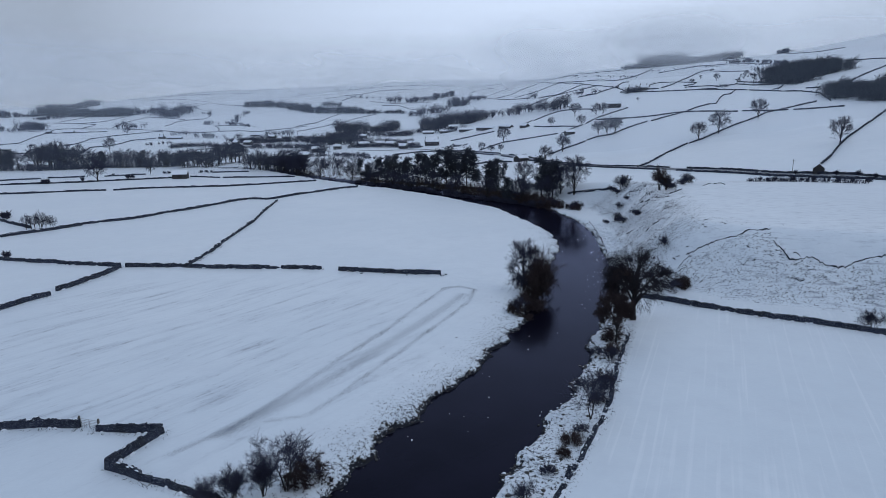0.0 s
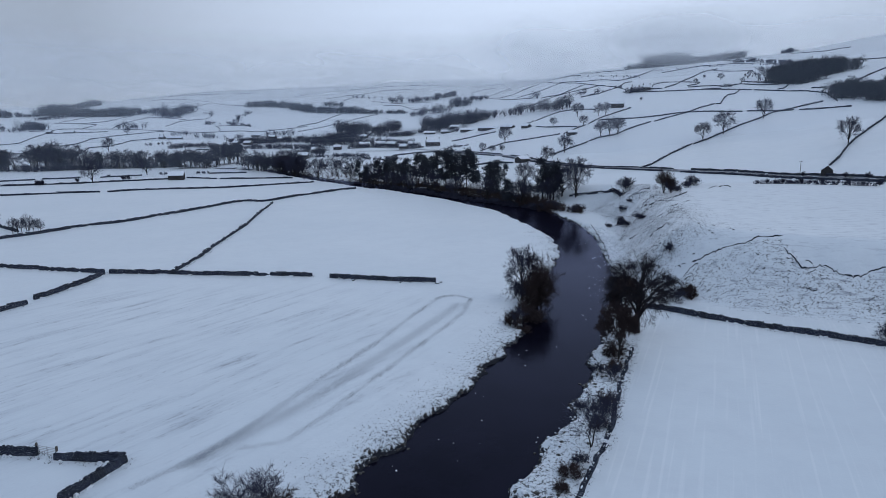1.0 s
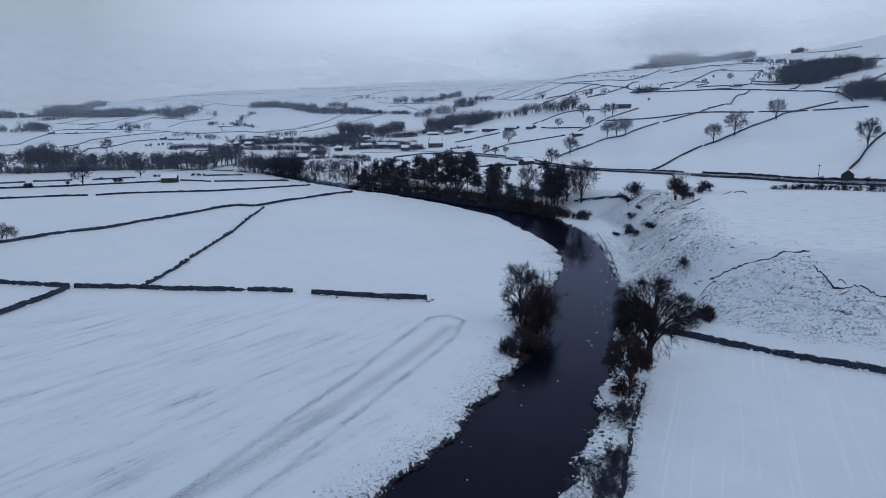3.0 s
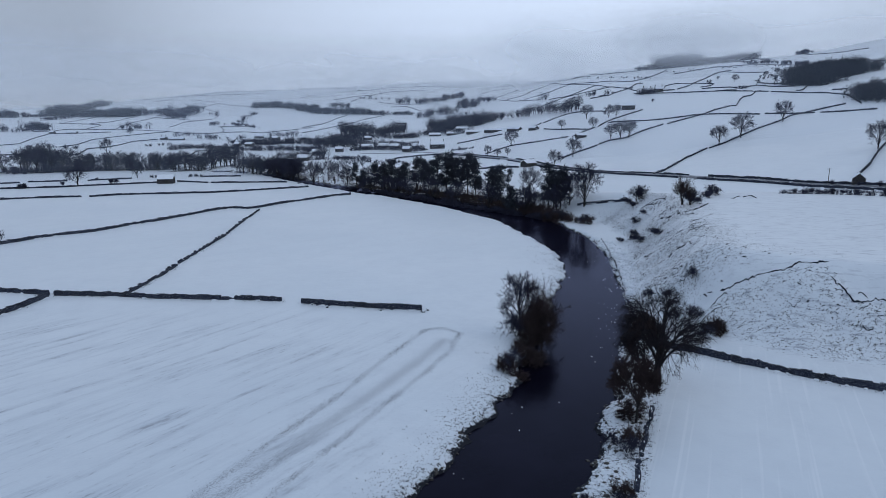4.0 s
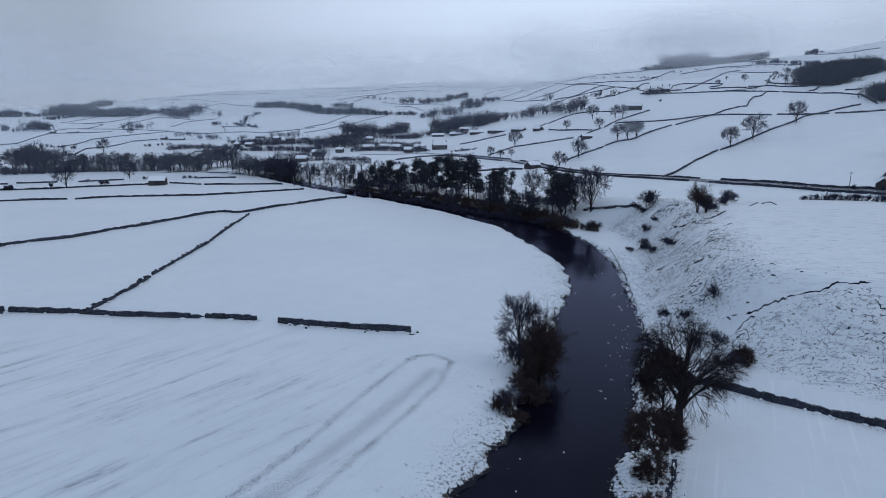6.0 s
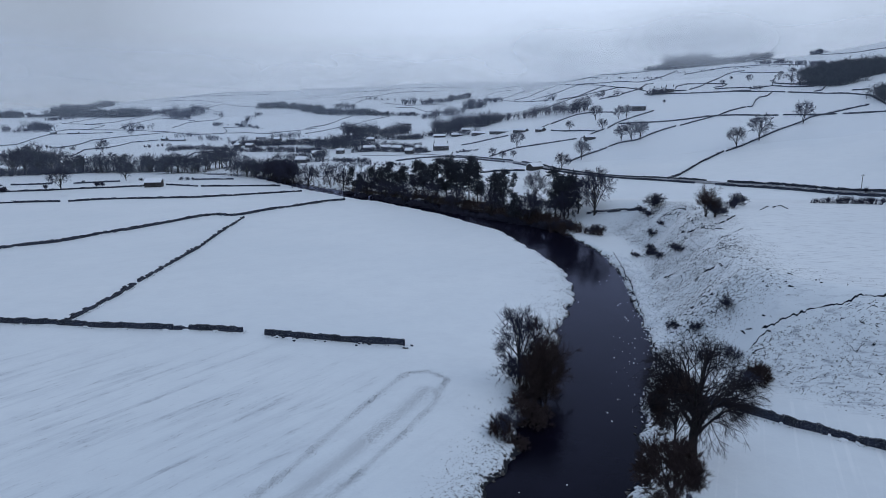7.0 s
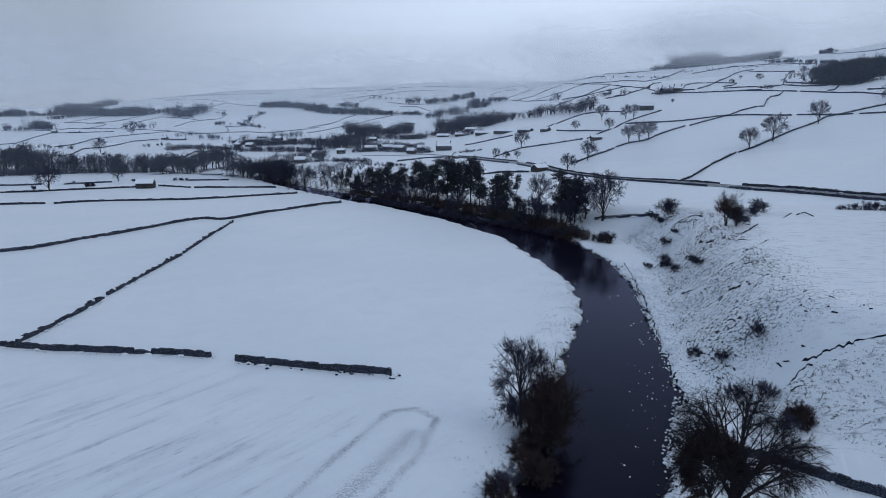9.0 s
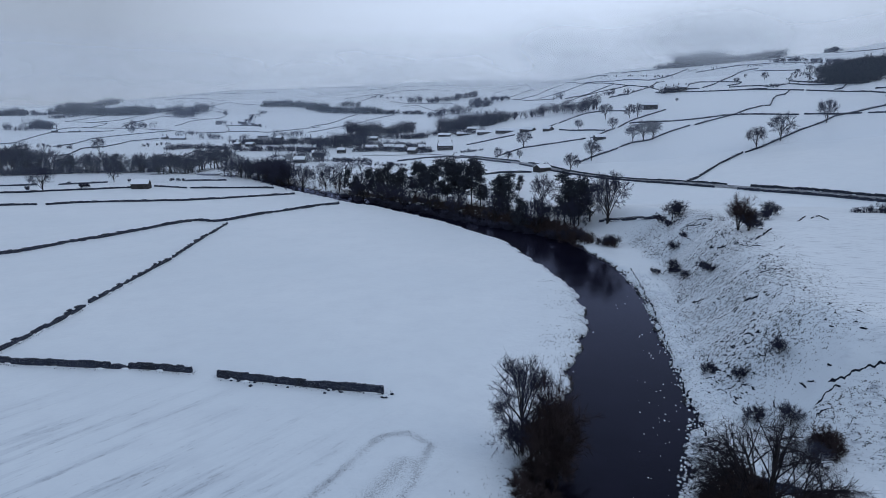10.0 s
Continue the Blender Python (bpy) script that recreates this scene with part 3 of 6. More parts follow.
def crown_tree(seed, height, width, base, counts, twigs, twig_r, droop=0.0, twig_mat=None, lean=0.0, stout=0.021):
    """A bare broadleaf: trunk, limbs reaching into a domed crown, branches, and a fringe of fine twigs."""
    random.seed(seed)
    wood, fine = Soup(), Soup()
    mid = Vector((lean * height, 0, (base + height) / 2))
    half = Vector((width / 2, width / 2, (height - base) / 2))
    lumps = [(rvec(1.0).normalized(), random.uniform(-0.16, 0.16)) for _ in range(9)]

    def reach(way, far):
        far *= 1 + sum(a * max(0.0, way.dot(d)) ** 3 for d, a in lumps)
        return mid + Vector((way.x * half.x, way.y * half.y, way.z * half.z)) * far

    def limb(soup, a, b, sag, r0, r1, sides, steps=4):
        bend = a.lerp(b, 0.45) + Vector((0, 0, sag)) + rvec(0.03 * (b - a).length)
        pts = []
        for i in range(steps + 1):
            u = i / steps
            pts.append(a * (1 - u) ** 2 + bend * 2 * u * (1 - u) + b * u * u)
        soup.tube(pts, [r0 + (r1 - r0) * i / steps for i in range(steps + 1)], sides)
        return pts

    thick = height * stout
    fork = base + 0.30 * (height - base)
    limb(wood, Vector((0, 0, -0.4)), Vector((lean * fork, 0, fork)), 0, thick * 1.25, thick * 0.7, 7)
    for i in range(counts[0]):
        az = i * 2.4 + random.uniform(-0.4, 0.4)
        el = 1.25 if i == 0 else random.uniform(-0.25, 0.95)
        way = Vector((math.cos(az) * math.cos(el), math.sin(az) * math.cos(el), math.sin(el)))
        z = random.uniform(0.75 * base, fork)
        a = Vector((lean * z, 0, z))
        b = reach(way, random.uniform(0.60, 0.82))
        pts = limb(wood, a, b, 0.06 * height, thick * 0.52, thick * 0.16, 4)
        for j in range(counts[1]):
            k = random.uniform(1.2, 3.99)
            q = pts[int(k)].lerp(pts[int(k) + 1], k - int(k))
            w2 = (way + rvec(0.5)).normalized()
            e = reach(w2, random.uniform(0.80, 1.0))
            sub = limb(fine, q, e, 0.03 * height, thick * 0.17, max(thick * 0.05, twig_r), 3, 3)
            ends = []
            if counts[2]:
                for m in range(counts[2]):
                    k = random.uniform(0.8, 2.99)
                    q = sub[int(k)].lerp(sub[int(k) + 1], k - int(k))
                    e = q + (w2 * 0.6 + rvec(0.65) + Vector((0, 0, 0.25 - droop))).normalized() * height * random.uniform(0.07, 0.14)
                    fine.spike(q, e, twig_r * 1.7)
                    ends.append((q, e))
            else:
                ends = [(sub[0], sub[2]), (sub[1], sub[3])]
            for q0, q1 in ends:
                for t in range(twigs):
                    q = q0.lerp(q1, random.uniform(0.25, 0.95))
                    e = q + (w2 * 0.6 + rvec(0.6) + Vector((0, 0, 0.2 - 1.6 * droop))).normalized() * height * random.uniform(0.04, 0.085)
                    fine.spike(q, e, twig_r)
    return mesh_of("trunk", wood.v, wood.f, BARK), mesh_of("crown", fine.v, fine.f, twig_mat or TWIG, True)


def pine_meshes(seed, height, clumps=26, sprays=100):
    random.seed(seed)
    wood, fine = Soup(), Soup()
    lean = rvec(0.03)
    pts = [Vector((lean.x * z, lean.y * z, z)) for z in (-0.4, height * 0.35, height * 0.7, height * 0.95)]
    wood.tube(pts, [height * 0.017, height * 0.014, height * 0.009, 0.03], 6)
    for c in range(clumps):
        u = 0.24 + 0.76 * (c + random.random()) / clumps
        z = height * u
        reach = height * (0.29 * (1.08 - u) ** 0.55) * random.uniform(0.4, 1.15)
        a = random.uniform(0, 6.28)
        centre = Vector((lean.x * z + math.cos(a) * reach, lean.y * z + math.sin(a) * reach, z + random.uniform(-0.3, 0.3)))
        root = Vector((lean.x * z, lean.y * z, z - 0.10 * height * random.random()))
        wood.tube([root, root.lerp(centre, 0.6), centre], [0.10, 0.07, 0.03], 3)
        size = height * random.uniform(0.07, 0.15)
        for i in range(sprays):
            o = rvec(0.5)
            o.z *= 0.55
            q = centre + o * size
            fine.spike(q, q + (o.normalized() + rvec(0.4)).normalized() * size * 0.55, size * 0.075)
    return mesh_of("trunk", wood.v, wood.f, BARK), mesh_of("crown", fine.v, fine.f, NEEDLE, True)


KINDS = {}


def kind(key, name, height, label, category, make):
    KINDS[key] = dict(name=name, height=height, label=label, category=category, make=make, first=None)


def plant(key, x, y, height, turn=None, label="", group="", z=None, wide=1.0):
    """One tree or shrub of a kind; repeats share the meshes."""
    k = KINDS[key]
    turn = random.uniform(0, 360) if turn is None else turn
    s = height / k["height"]
    if z is None:
        z = gz(x, y)
    m = pose(x, y, z - 0.05, 0, 0, turn) @ Matrix.Diagonal((s * wide, s * wide, s, 1))
    if k["first"] is None:
        state = random.getstate()
        ob = new(k["name"])
        me_w, me_f = k["make"]()
        part_mesh("trunk", me_w, ob)
        part_mesh("crown", me_f, ob)
        random.setstate(state)
        tagged(ob, k["label"], k["category"])
        k["first"] = ob
        k["scale"] = (s * wide, s * wide, s)
        ob.matrix_world = m
    else:
        f = k["scale"]
        ob = copy_thing(k["first"], m @ Matrix.Diagonal((1 / f[0], 1 / f[1], 1 / f[2], 1)))
        tagged(ob, k["label"], k["category"])
    if label:
        tagged(ob, label)
    if group:
        tagged(ob, group=group)
    return ob


kind("willow", "bare_tree", 15, "large bare spreading riverside tree with drooping twigs", "tree", lambda: crown_tree(11, 15, 14.5, 2.4, (13, 11, 9), 9, 0.016, 0.5, DARK_TWIG, stout=0.034))
kind("alder", "bare_tree", 8, "bushy bare brown tree on the river bank", "tree", lambda: tree_meshes(12, 8, 2, 30, 0.012, 0.13, 0.16, 6, 0.16, 0.52, RED_TWIG))
kind("sapling", "bare_tree", 8, "slim bare young tree beside the river", "tree", lambda: tree_meshes(13, 8, 3, 7, 0.016, 0.12, 0.16, 2, 0.2, 0.46))
kind("bankside", "bare_tree", 8, "round-crowned bare brown tree on the river bank", "tree", lambda: crown_tree(17, 8, 7.0, 1.4, (12, 10, 8), 15, 0.026, 0.0, RED_TWIG))
kind("sallow", "bare_tree", 8, "many-stemmed bare grey sallow by the river", "tree", lambda: tree_meshes(19, 8, 2, 26, 0.012, 0.17, 0.13, 8, 0.24, 0.52))
kind("rounded", "bare_tree", 8, "rounded bare grey tree on the river bank", "tree", lambda: crown_tree(23, 8, 5.8, 1.0, (11, 8, 7), 8, 0.013))
kind("shrub", "shrub", 4, "leafless twiggy shrub in the snow", "shrub", lambda: tree_meshes(14, 4, 2, 11, 0.016, 0.10, 0.2, 7, 0.55, 0.5))
kind("russet", "shrub", 4, "dense russet leafless thicket", "shrub", lambda: tree_meshes(15, 4, 2, 13, 0.024, 0.05, 0.24, 9, 0.7, 0.5, RED_TWIG))
kind("small_shrub", "shrub", 2.5, "small dark shrub on the snowy slope", "shrub", lambda: tree_meshes(16, 2.5, 2, 12, 0.02, 0.08, 0.22, 5, 0.6, 0.5))
kind("hedge", "shrub", 3, "dark leafless hedge shrub in the snow", "shrub", lambda: tree_meshes(18, 3, 1, 26, 0.030, 0.10, 0.22, 6, 0.45, 0.55))
for i in range(4):
    kind("field%d" % i, "bare_tree", 14, "bare broad-crowned field tree", "tree", lambda i=i: crown_tree(30 + i, 14, 13.5, 1.3, (10, 8, 6), 8, 0.031))
for i in range(4):
    kind("far%d" % i, "bare_tree", 15, "bare tree in a distant belt", "tree", lambda i=i: crown_tree(50 + i, 15, 13, 1.0, (9, 6, 4), 5, 0.050))
for i in range(3):
    kind("pine%d" % i, "pine_tree", 18, "dark Scots pine on the river bank", "tree", lambda i=i: pine_meshes(70 + i, 18))


# ---- dry stone walls ----
def stone_wall(points, height=0.98, label="", group="dry stone field walls", ruin=0.0):
    p = np.array(points, float)
    far = float(np.hypot(*p.mean(0)))
    height *= 1.0 if far < 320 else 0.85
    slim = 1.0 if far < 320 else 0.8
    step = 0.75 if far < 130 else 1.3 if far < 320 else 3.0 if far < 800 else 8.0
    length = float(np.hypot(*np.diff(p, axis=0).T).sum())
    n = max(int(length / step), 2) + 1
    line = resample(points, n)
    t = np.gradient(line, axis=0)
    t /= np.hypot(t[:, 0], t[:, 1])[:, None]
    line = line + np.stack([t[:, 1], -t[:, 0]], -1) * ((0.12 if ruin < 0.5 else 0.25) * wobble(line[:, 0], line[:, 1], 4 if ruin < 0.5 else 1.6))[:, None]
    z = ground_z(line[:, 0], line[:, 1])
    ox, oy = line[0]
    ob = thing("dry_stone_wall", ox, oy, label or "dry stone field wall with snow lodged along its top", "wall", group)
    oz = ob.matrix_world.translation.z
    body, cope, snow = Soup(), Soup(), Soup()
    slump = np.clip(wobble(line[:, 0], line[:, 1], 6, 9) + 0.7 * wobble(line[:, 0], line[:, 1], 1.7, 4), 0, 1.5)
    for i in range(n):
        h = height * (1 - 0.30 * slump[i] - ruin * random.random()) * random.uniform(0.76, 1.06)
        if 0.3 < ruin < 0.5:
            h *= float(np.clip(0.85 + 0.75 * wobble(line[i, 0], line[i, 1], 1.0, 3), -0.2, 1.15))
        if ruin >= 0.5:
            h = height * (0.3 + 1.1 * float(wobble(line[i, 0], line[i, 1], 0.6, 3))) * random.uniform(0.5, 1.3)
        nxv, nyv = t[i, 1], -t[i, 0]
        x, y, zz = line[i, 0] - ox, line[i, 1] - oy, z[i] - oz
        for w, up in ((0.34 * slim, -0.25), (0.29 * slim, h * 0.5), (0.21 * slim, h)):
            w1, w2 = (w * random.uniform(0.9, 1.12) for _ in range(2))
            body.v += [(x + nxv * w1, y + nyv * w1, zz + up), (x - nxv * w2, y - nyv * w2, zz + up)]
        if i:
            a, b = (i - 1) * 6, i * 6
            body.f += [(a, b, b + 2, a + 2), (a + 2, b + 2, b + 4, a + 4), (a + 1, a + 3, b + 3, b + 1), (a + 3, a + 5, b + 5, b + 3), (a + 4, b + 4, b + 5, a + 5)]
            turn = math.atan2(t[i, 1], t[i, 0])
            if random.random() > ruin:
                pieces = 3 if far < 130 else 2 if far < 320 else 1
                for k in range(pieces):
                    u = (k + 0.5) / pieces
                    ch = random.uniform(0.08, 0.24)
                    cope.box(x - t[i, 0] * step * u, y - t[i, 1] * step * u, zz + h + ch * 0.4, step / pieces * random.uniform(0.6, 0.98), random.uniform(0.36, 0.5) * slim, ch * slim, turn, 0.12)
            if random.random() < (0.42 if far < 320 else 0.10):
                side = random.choice((-1, 1)) * random.uniform(0.0, 0.16)
                snow.box(x - t[i, 0] * step * 0.5 + nxv * side, y - t[i, 1] * step * 0.5 + nyv * side, zz + h + random.uniform(0.22, 0.36), step * random.uniform(0.3, 1.0), random.uniform(0.08, 0.2), 0.09, turn, 0.15, 0.6)
    if far < 330:
        for i in range(1, n):
            if random.random() < 0.5:
                side = random.choice((-1, 1, 1)) * random.uniform(0.36, 0.55)
                snow.box(line[i, 0] - ox + t[i, 1] * side, line[i, 1] - oy - t[i, 0] * side, z[i] - oz + 0.02, step * random.uniform(0.6, 1.5), random.uniform(0.3, 0.6), random.uniform(0.1, 0.45), math.atan2(t[i, 1], t[i, 0]), 0.18, 0.4)
    m = len(body.v)
    body.f += [(0, 2, 3, 1), (2, 4, 5, 3), (m - 6, m - 5, m - 3, m - 4), (m - 4, m - 3, m - 1, m - 2)]
    part("body", body.v, body.f, STONE, ob)
    if cope.f:
        part("coping", cope.v, cope.f, STONE, ob)
    if snow.f:
        part("snow_cap", snow.v, snow.f, SNOW, ob, "lodged white snow")
    return ob


random.seed(5)
RIVERSIDE, TUMBLED = 18, (3, 8, 9, 10)
for i, line in enumerate(NEAR_WALLS):
    if i == RIVERSIDE:
        stone_wall(line, 0.5, "low tumbled wall along the field edge above the river", ruin=0.6)
    elif i in TUMBLED:
        stone_wall(line, 1.0, "tumbledown dry stone wall across the snowy pasture", ruin=0.35)
    elif i == len(NEAR_WALLS) - 1:
        stone_wall(line, 0.75, "tumbled dry stone wall half buried in snow", ruin=0.25)
    else:
        stone_wall(line)
stone_wall([(13, 552), (24, 568), (35, 580), (56, 568), (82, 559)], 1.2, "hillside dry stone wall crossing the snowy pasture")
stone_wall([(85, 557), (91, 564), (101, 576), (108, 583)], 1.2, "hillside dry stone wall crossing the snowy pasture")
stone_wall([(111, 585), (123, 605), (143, 627), (164, 647)], 1.2, "hillside dry stone wall crossing the snowy pasture")
stone_wall([(122, 597), (138, 593), (158, 582), (170, 576), (186, 573), (193, 567), (202, 557), (220, 523)], 1.2, "hillside dry stone wall crossing the snowy pasture")
stone_wall([(223, 522), (236, 505), (247, 497)], 1.2, "hillside dry stone wall crossing the snowy pasture")
stone_wall([(249, 494), (262, 470), (267, 460)], 1.2, "hillside dry stone wall crossing the snowy pasture")
stone_wall([(65, 470), (80, 488), (95, 502)], 1.2, "hillside dry stone wall crossing the snowy pasture")
stone_wall([(97, 506), (107, 516), (120, 519), (130, 531), (144, 544), (157, 553)], 1.2, "hillside dry stone wall crossing the snowy pasture")
stone_wall([(160, 552), (174, 560), (188, 566), (196, 570), (207, 581), (223, 589)], 1.2, "hillside dry stone wall crossing the snowy pasture")
stone_wall([(224, 589), (226, 584), (243, 620), (254, 639), (261, 640), (276, 666)], 1.2, "hillside dry stone wall crossing the snowy pasture")
stone_wall([(100, 368), (107, 375), (119, 394), (130, 412), (142, 427), (151, 435)], 1.2, "hillside dry stone wall crossing the snowy pasture")
stone_wall([(152, 434), (162, 439), (178, 452), (195, 467), (216, 483), (232, 500), (251, 506), (266, 509)], 1.2, "hillside dry stone wall crossing the snowy pasture")
stone_wall([(266, 509), (274, 509)], 1.2, "hillside dry stone wall crossing the snowy pasture")
stone_wall([(71, 645), (80, 616), (100, 581)], 1.2, "hillside dry stone wall crossing the snowy pasture")
stone_wall([(66, 694), (74, 700)], 1.2, "hillside dry stone wall crossing the snowy pasture")
stone_wall([(76, 697), (91, 706), (103, 710), (117, 694), (133, 664)], 1.2, "hillside dry stone wall crossing the snowy pasture")
stone_wall([(184, 767), (205, 755), (238, 728), (259, 710), (274, 680), (283, 655)], 1.35, "distant dry stone wall across snowy fields")
stone_wall([(284, 652), (294, 625), (302, 589), (299, 552), (278, 497)], 1.35, "distant dry stone wall across snowy fields")
stone_wall([(59, 1564), (95, 1219), (115, 1113)], 1.35, "distant dry stone wall across snowy fields")
stone_wall([(58, 1636), (112, 1730), (161, 1991), (190, 1787), (194, 1523)], 1.35, "distant dry stone wall across snowy fields")
stone_wall([(76, 1451), (104, 1421), (134, 1490), (180, 1575)], 1.35, "distant dry stone wall across snowy fields")
stone_wall([(98, 1255), (142, 1232), (174, 1282), (192, 1284)], 1.35, "distant dry stone wall across snowy fields")
stone_wall([(119, 1026), (137, 949), (167, 991), (191, 1037)], 1.35, "distant dry stone wall across snowy fields")
stone_wall([(84, 914), (108, 931), (130, 952), (156, 926), (172, 913), (189, 923)], 1.35, "distant dry stone wall across snowy fields")
stone_wall([(186, 1466), (193, 1095), (187, 932), (199, 856), (195, 799)], 1.35, "distant dry stone wall across snowy fields")
stone_wall([(150, 789), (158, 775), (174, 804), (199, 856), (230, 942), (240, 946)], 1.35, "distant dry stone wall across snowy fields")
stone_wall([(277, 1825), (268, 1393), (291, 1343), (348, 1395)], 1.35, "distant dry stone wall across snowy fields")
stone_wall([(19, 2197), (95, 2223), (189, 2222), (215, 1883), (234, 1735), (245, 1390)], 1.35, "distant dry stone wall across snowy fields")
stone_wall([(191, 1330), (207, 1121), (231, 995), (267, 1040), (315, 1155), (365, 1269)], 1.35, "distant dry stone wall across snowy fields")
stone_wall([(18, 1900), (53, 2029), (94, 1989)], 1.35, "distant dry stone wall across snowy fields")
stone_wall([(139, 785), (158, 777)], 1.35, "distant dry stone wall across snowy fields")
stone_wall([(227, 801), (243, 850), (261, 872), (275, 842), (286, 804), (272, 778), (260, 773)], 1.35, "distant dry stone wall across snowy fields")
stone_wall([(254, 752), (266, 746), (279, 734), (280, 708)], 1.35, "distant dry stone wall across snowy fields")
stone_wall([(272, 703), (256, 716)], 1.35, "distant dry stone wall across snowy fields")
stone_wall([(210, 774), (230, 769)], 1.35, "distant dry stone wall across snowy fields")
stone_wall([(234, 774), (258, 810), (275, 842), (302, 892), (352, 990), (374, 1024), (394, 1034)], 1.35, "distant dry stone wall across snowy fields")
stone_wall([(288, 720), (302, 727), (316, 758), (316, 742), (322, 707), (328, 675), (334, 649)], 1.35, "distant dry stone wall across snowy fields")
stone_wall([(302, 727), (305, 693), (319, 677)], 1.35, "distant dry stone wall across snowy fields")
stone_wall([(299, 636), (306, 637), (326, 669)], 1.35, "distant dry stone wall across snowy fields")
stone_wall([(378, 1010), (378, 950), (393, 909)], 1.35, "distant dry stone wall across snowy fields")
stone_wall([(481, 1307), (512, 1331), (516, 1267), (560, 1300)], 1.35, "distant dry stone wall across snowy fields")
stone_wall([(624, 1287), (610, 1169), (602, 1052)], 1.35, "distant dry stone wall across snowy fields")
stone_wall([(417, 1184), (456, 1142), (481, 1080), (466, 982)], 1.35, "distant dry stone wall across snowy fields")
stone_wall([(329, 1105), (384, 1169), (425, 1181)], 1.35, "distant dry stone wall across snowy fields")
stone_wall([(333, 652), (359, 686), (370, 688), (395, 699)], 1.35, "distant dry stone wall across snowy fields")
stone_wall([(313, 602), (319, 589)], 1.35, "distant dry stone wall across snowy fields")
stone_wall([(-602, 786), (-620, 838), (-624, 873), (-686, 992), (-741, 1110), (-698, 1123), (-652, 1149)], 1.35, "distant dry stone wall across snowy fields")
stone_wall([(-488, 654), (-483, 663), (-470, 666), (-507, 731), (-510, 749)], 1.35, "distant dry stone wall across snowy fields")
stone_wall([(-511, 790), (-518, 834), (-573, 958), (-574, 1018), (-566, 1069), (-562, 1137), (-548, 1149)], 1.35, "distant dry stone wall across snowy fields")
stone_wall([(-407, 652), (-416, 680), (-456, 761), (-446, 789), (-464, 851), (-490, 924), (-480, 945), (-475, 968)], 1.35, "distant dry stone wall across snowy fields")
stone_wall([(-825, 1185), (-794, 1203), (-801, 1247), (-750, 1239), (-662, 1224), (-554, 1162), (-482, 1096)], 1.35, "distant dry stone wall across snowy fields")
stone_wall([(-956, 1460), (-882, 1428), (-817, 1397), (-756, 1240)], 1.35, "distant dry stone wall across snowy fields")
stone_wall([(-964, 1493), (-994, 1605), (-1012, 1708)], 1.35, "distant dry stone wall across snowy fields")
stone_wall([(-872, 1413), (-844, 1475), (-881, 1613), (-891, 1692)], 1.35, "distant dry stone wall across snowy fields")
stone_wall([(-704, 1258), (-765, 1407), (-793, 1531), (-810, 1620), (-732, 1558), (-654, 1486)], 1.35, "distant dry stone wall across snowy fields")
stone_wall([(-614, 1295), (-648, 1430), (-626, 1484), (-616, 1506), (-637, 1590), (-675, 1711)], 1.35, "distant dry stone wall across snowy fields")
stone_wall([(-833, 1952), (-833, 2091), (-757, 2014), (-670, 1971)], 1.35, "distant dry stone wall across snowy fields")
stone_wall([(-848, 1974), (-735, 1827)], 1.35, "distant dry stone wall across snowy fields")
stone_wall([(-1128, 2261), (-1101, 2312), (-993, 2259), (-860, 2134)], 1.35, "distant dry stone wall across snowy fields")
stone_wall([(-493, 1098), (-435, 1113), (-457, 1184), (-505, 1283), (-454, 1284), (-425, 1267)], 1.35, "distant dry stone wall across snowy fields")
stone_wall([(-438, 1131), (-401, 1141), (-359, 1106), (-327, 1162), (-298, 1210)], 1.35, "distant dry stone wall across snowy fields")
stone_wall([(-292, 619), (-286, 660), (-312, 734), (-290, 752)], 1.35, "distant dry stone wall across snowy fields")
stone_wall([(-319, 1208), (-309, 1250), (-296, 1266), (-300, 1407), (-294, 1529)], 1.35, "distant dry stone wall across snowy fields")
stone_wall([(-284, 1081), (-265, 1158), (-238, 1228), (-228, 1348), (-196, 1450)], 1.35, "distant dry stone wall across snowy fields")
stone_wall([(-215, 1690), (-170, 1673), (-122, 1533), (-66, 1469)], 1.35, "distant dry stone wall across snowy fields")
stone_wall([(-275, 1891), (-195, 1767), (-85, 1706)], 1.35, "distant dry stone wall across snowy fields")
stone_wall([(-378, 1993), (-358, 2187), (-298, 2307), (-218, 2312), (-124, 2237)], 1.35, "distant dry stone wall across snowy fields")
stone_wall([(-603, 2239), (-547, 2426), (-446, 2457), (-337, 2442)], 1.35, "distant dry stone wall across snowy fields")
stone_wall([(-455, 2105), (-396, 2186), (-345, 2203)], 1.35, "distant dry stone wall across snowy fields")
stone_wall([(-440, 2423), (-328, 2534), (-106, 2456), (20, 2400)], 1.35, "distant dry stone wall across snowy fields")
stone_wall([(-15, 732), (-1, 732), (17, 729), (34, 710)], 1.35, "distant dry stone wall across snowy fields")
stone_wall([(-64, 565), (-44, 596), (-23, 603)], 1.35, "distant dry stone wall across snowy fields")
stone_wall([(-1266, 2404), (-1117, 2439), (-961, 2435), (-799, 2471)], 1.35, "distant dry stone wall across snowy fields")
stone_wall([(-1153, 2468), (-973, 2582), (-722, 2673), (-474, 2606)], 1.35, "distant dry stone wall across snowy fields")
stone_wall([(6, 452), (17, 456), (34, 449)], 1.35, "distant dry stone wall across snowy fields")
stone_wall([(-250, 316), (-241, 318), (-227, 322), (-213, 328), (-194, 333)], 1.1, "dry stone wall across the flat valley fields")
stone_wall([(-190, 333), (-177, 341), (-156, 346), (-135, 350), (-113, 363), (-90, 379)], 1.1, "dry stone wall across the flat valley fields")
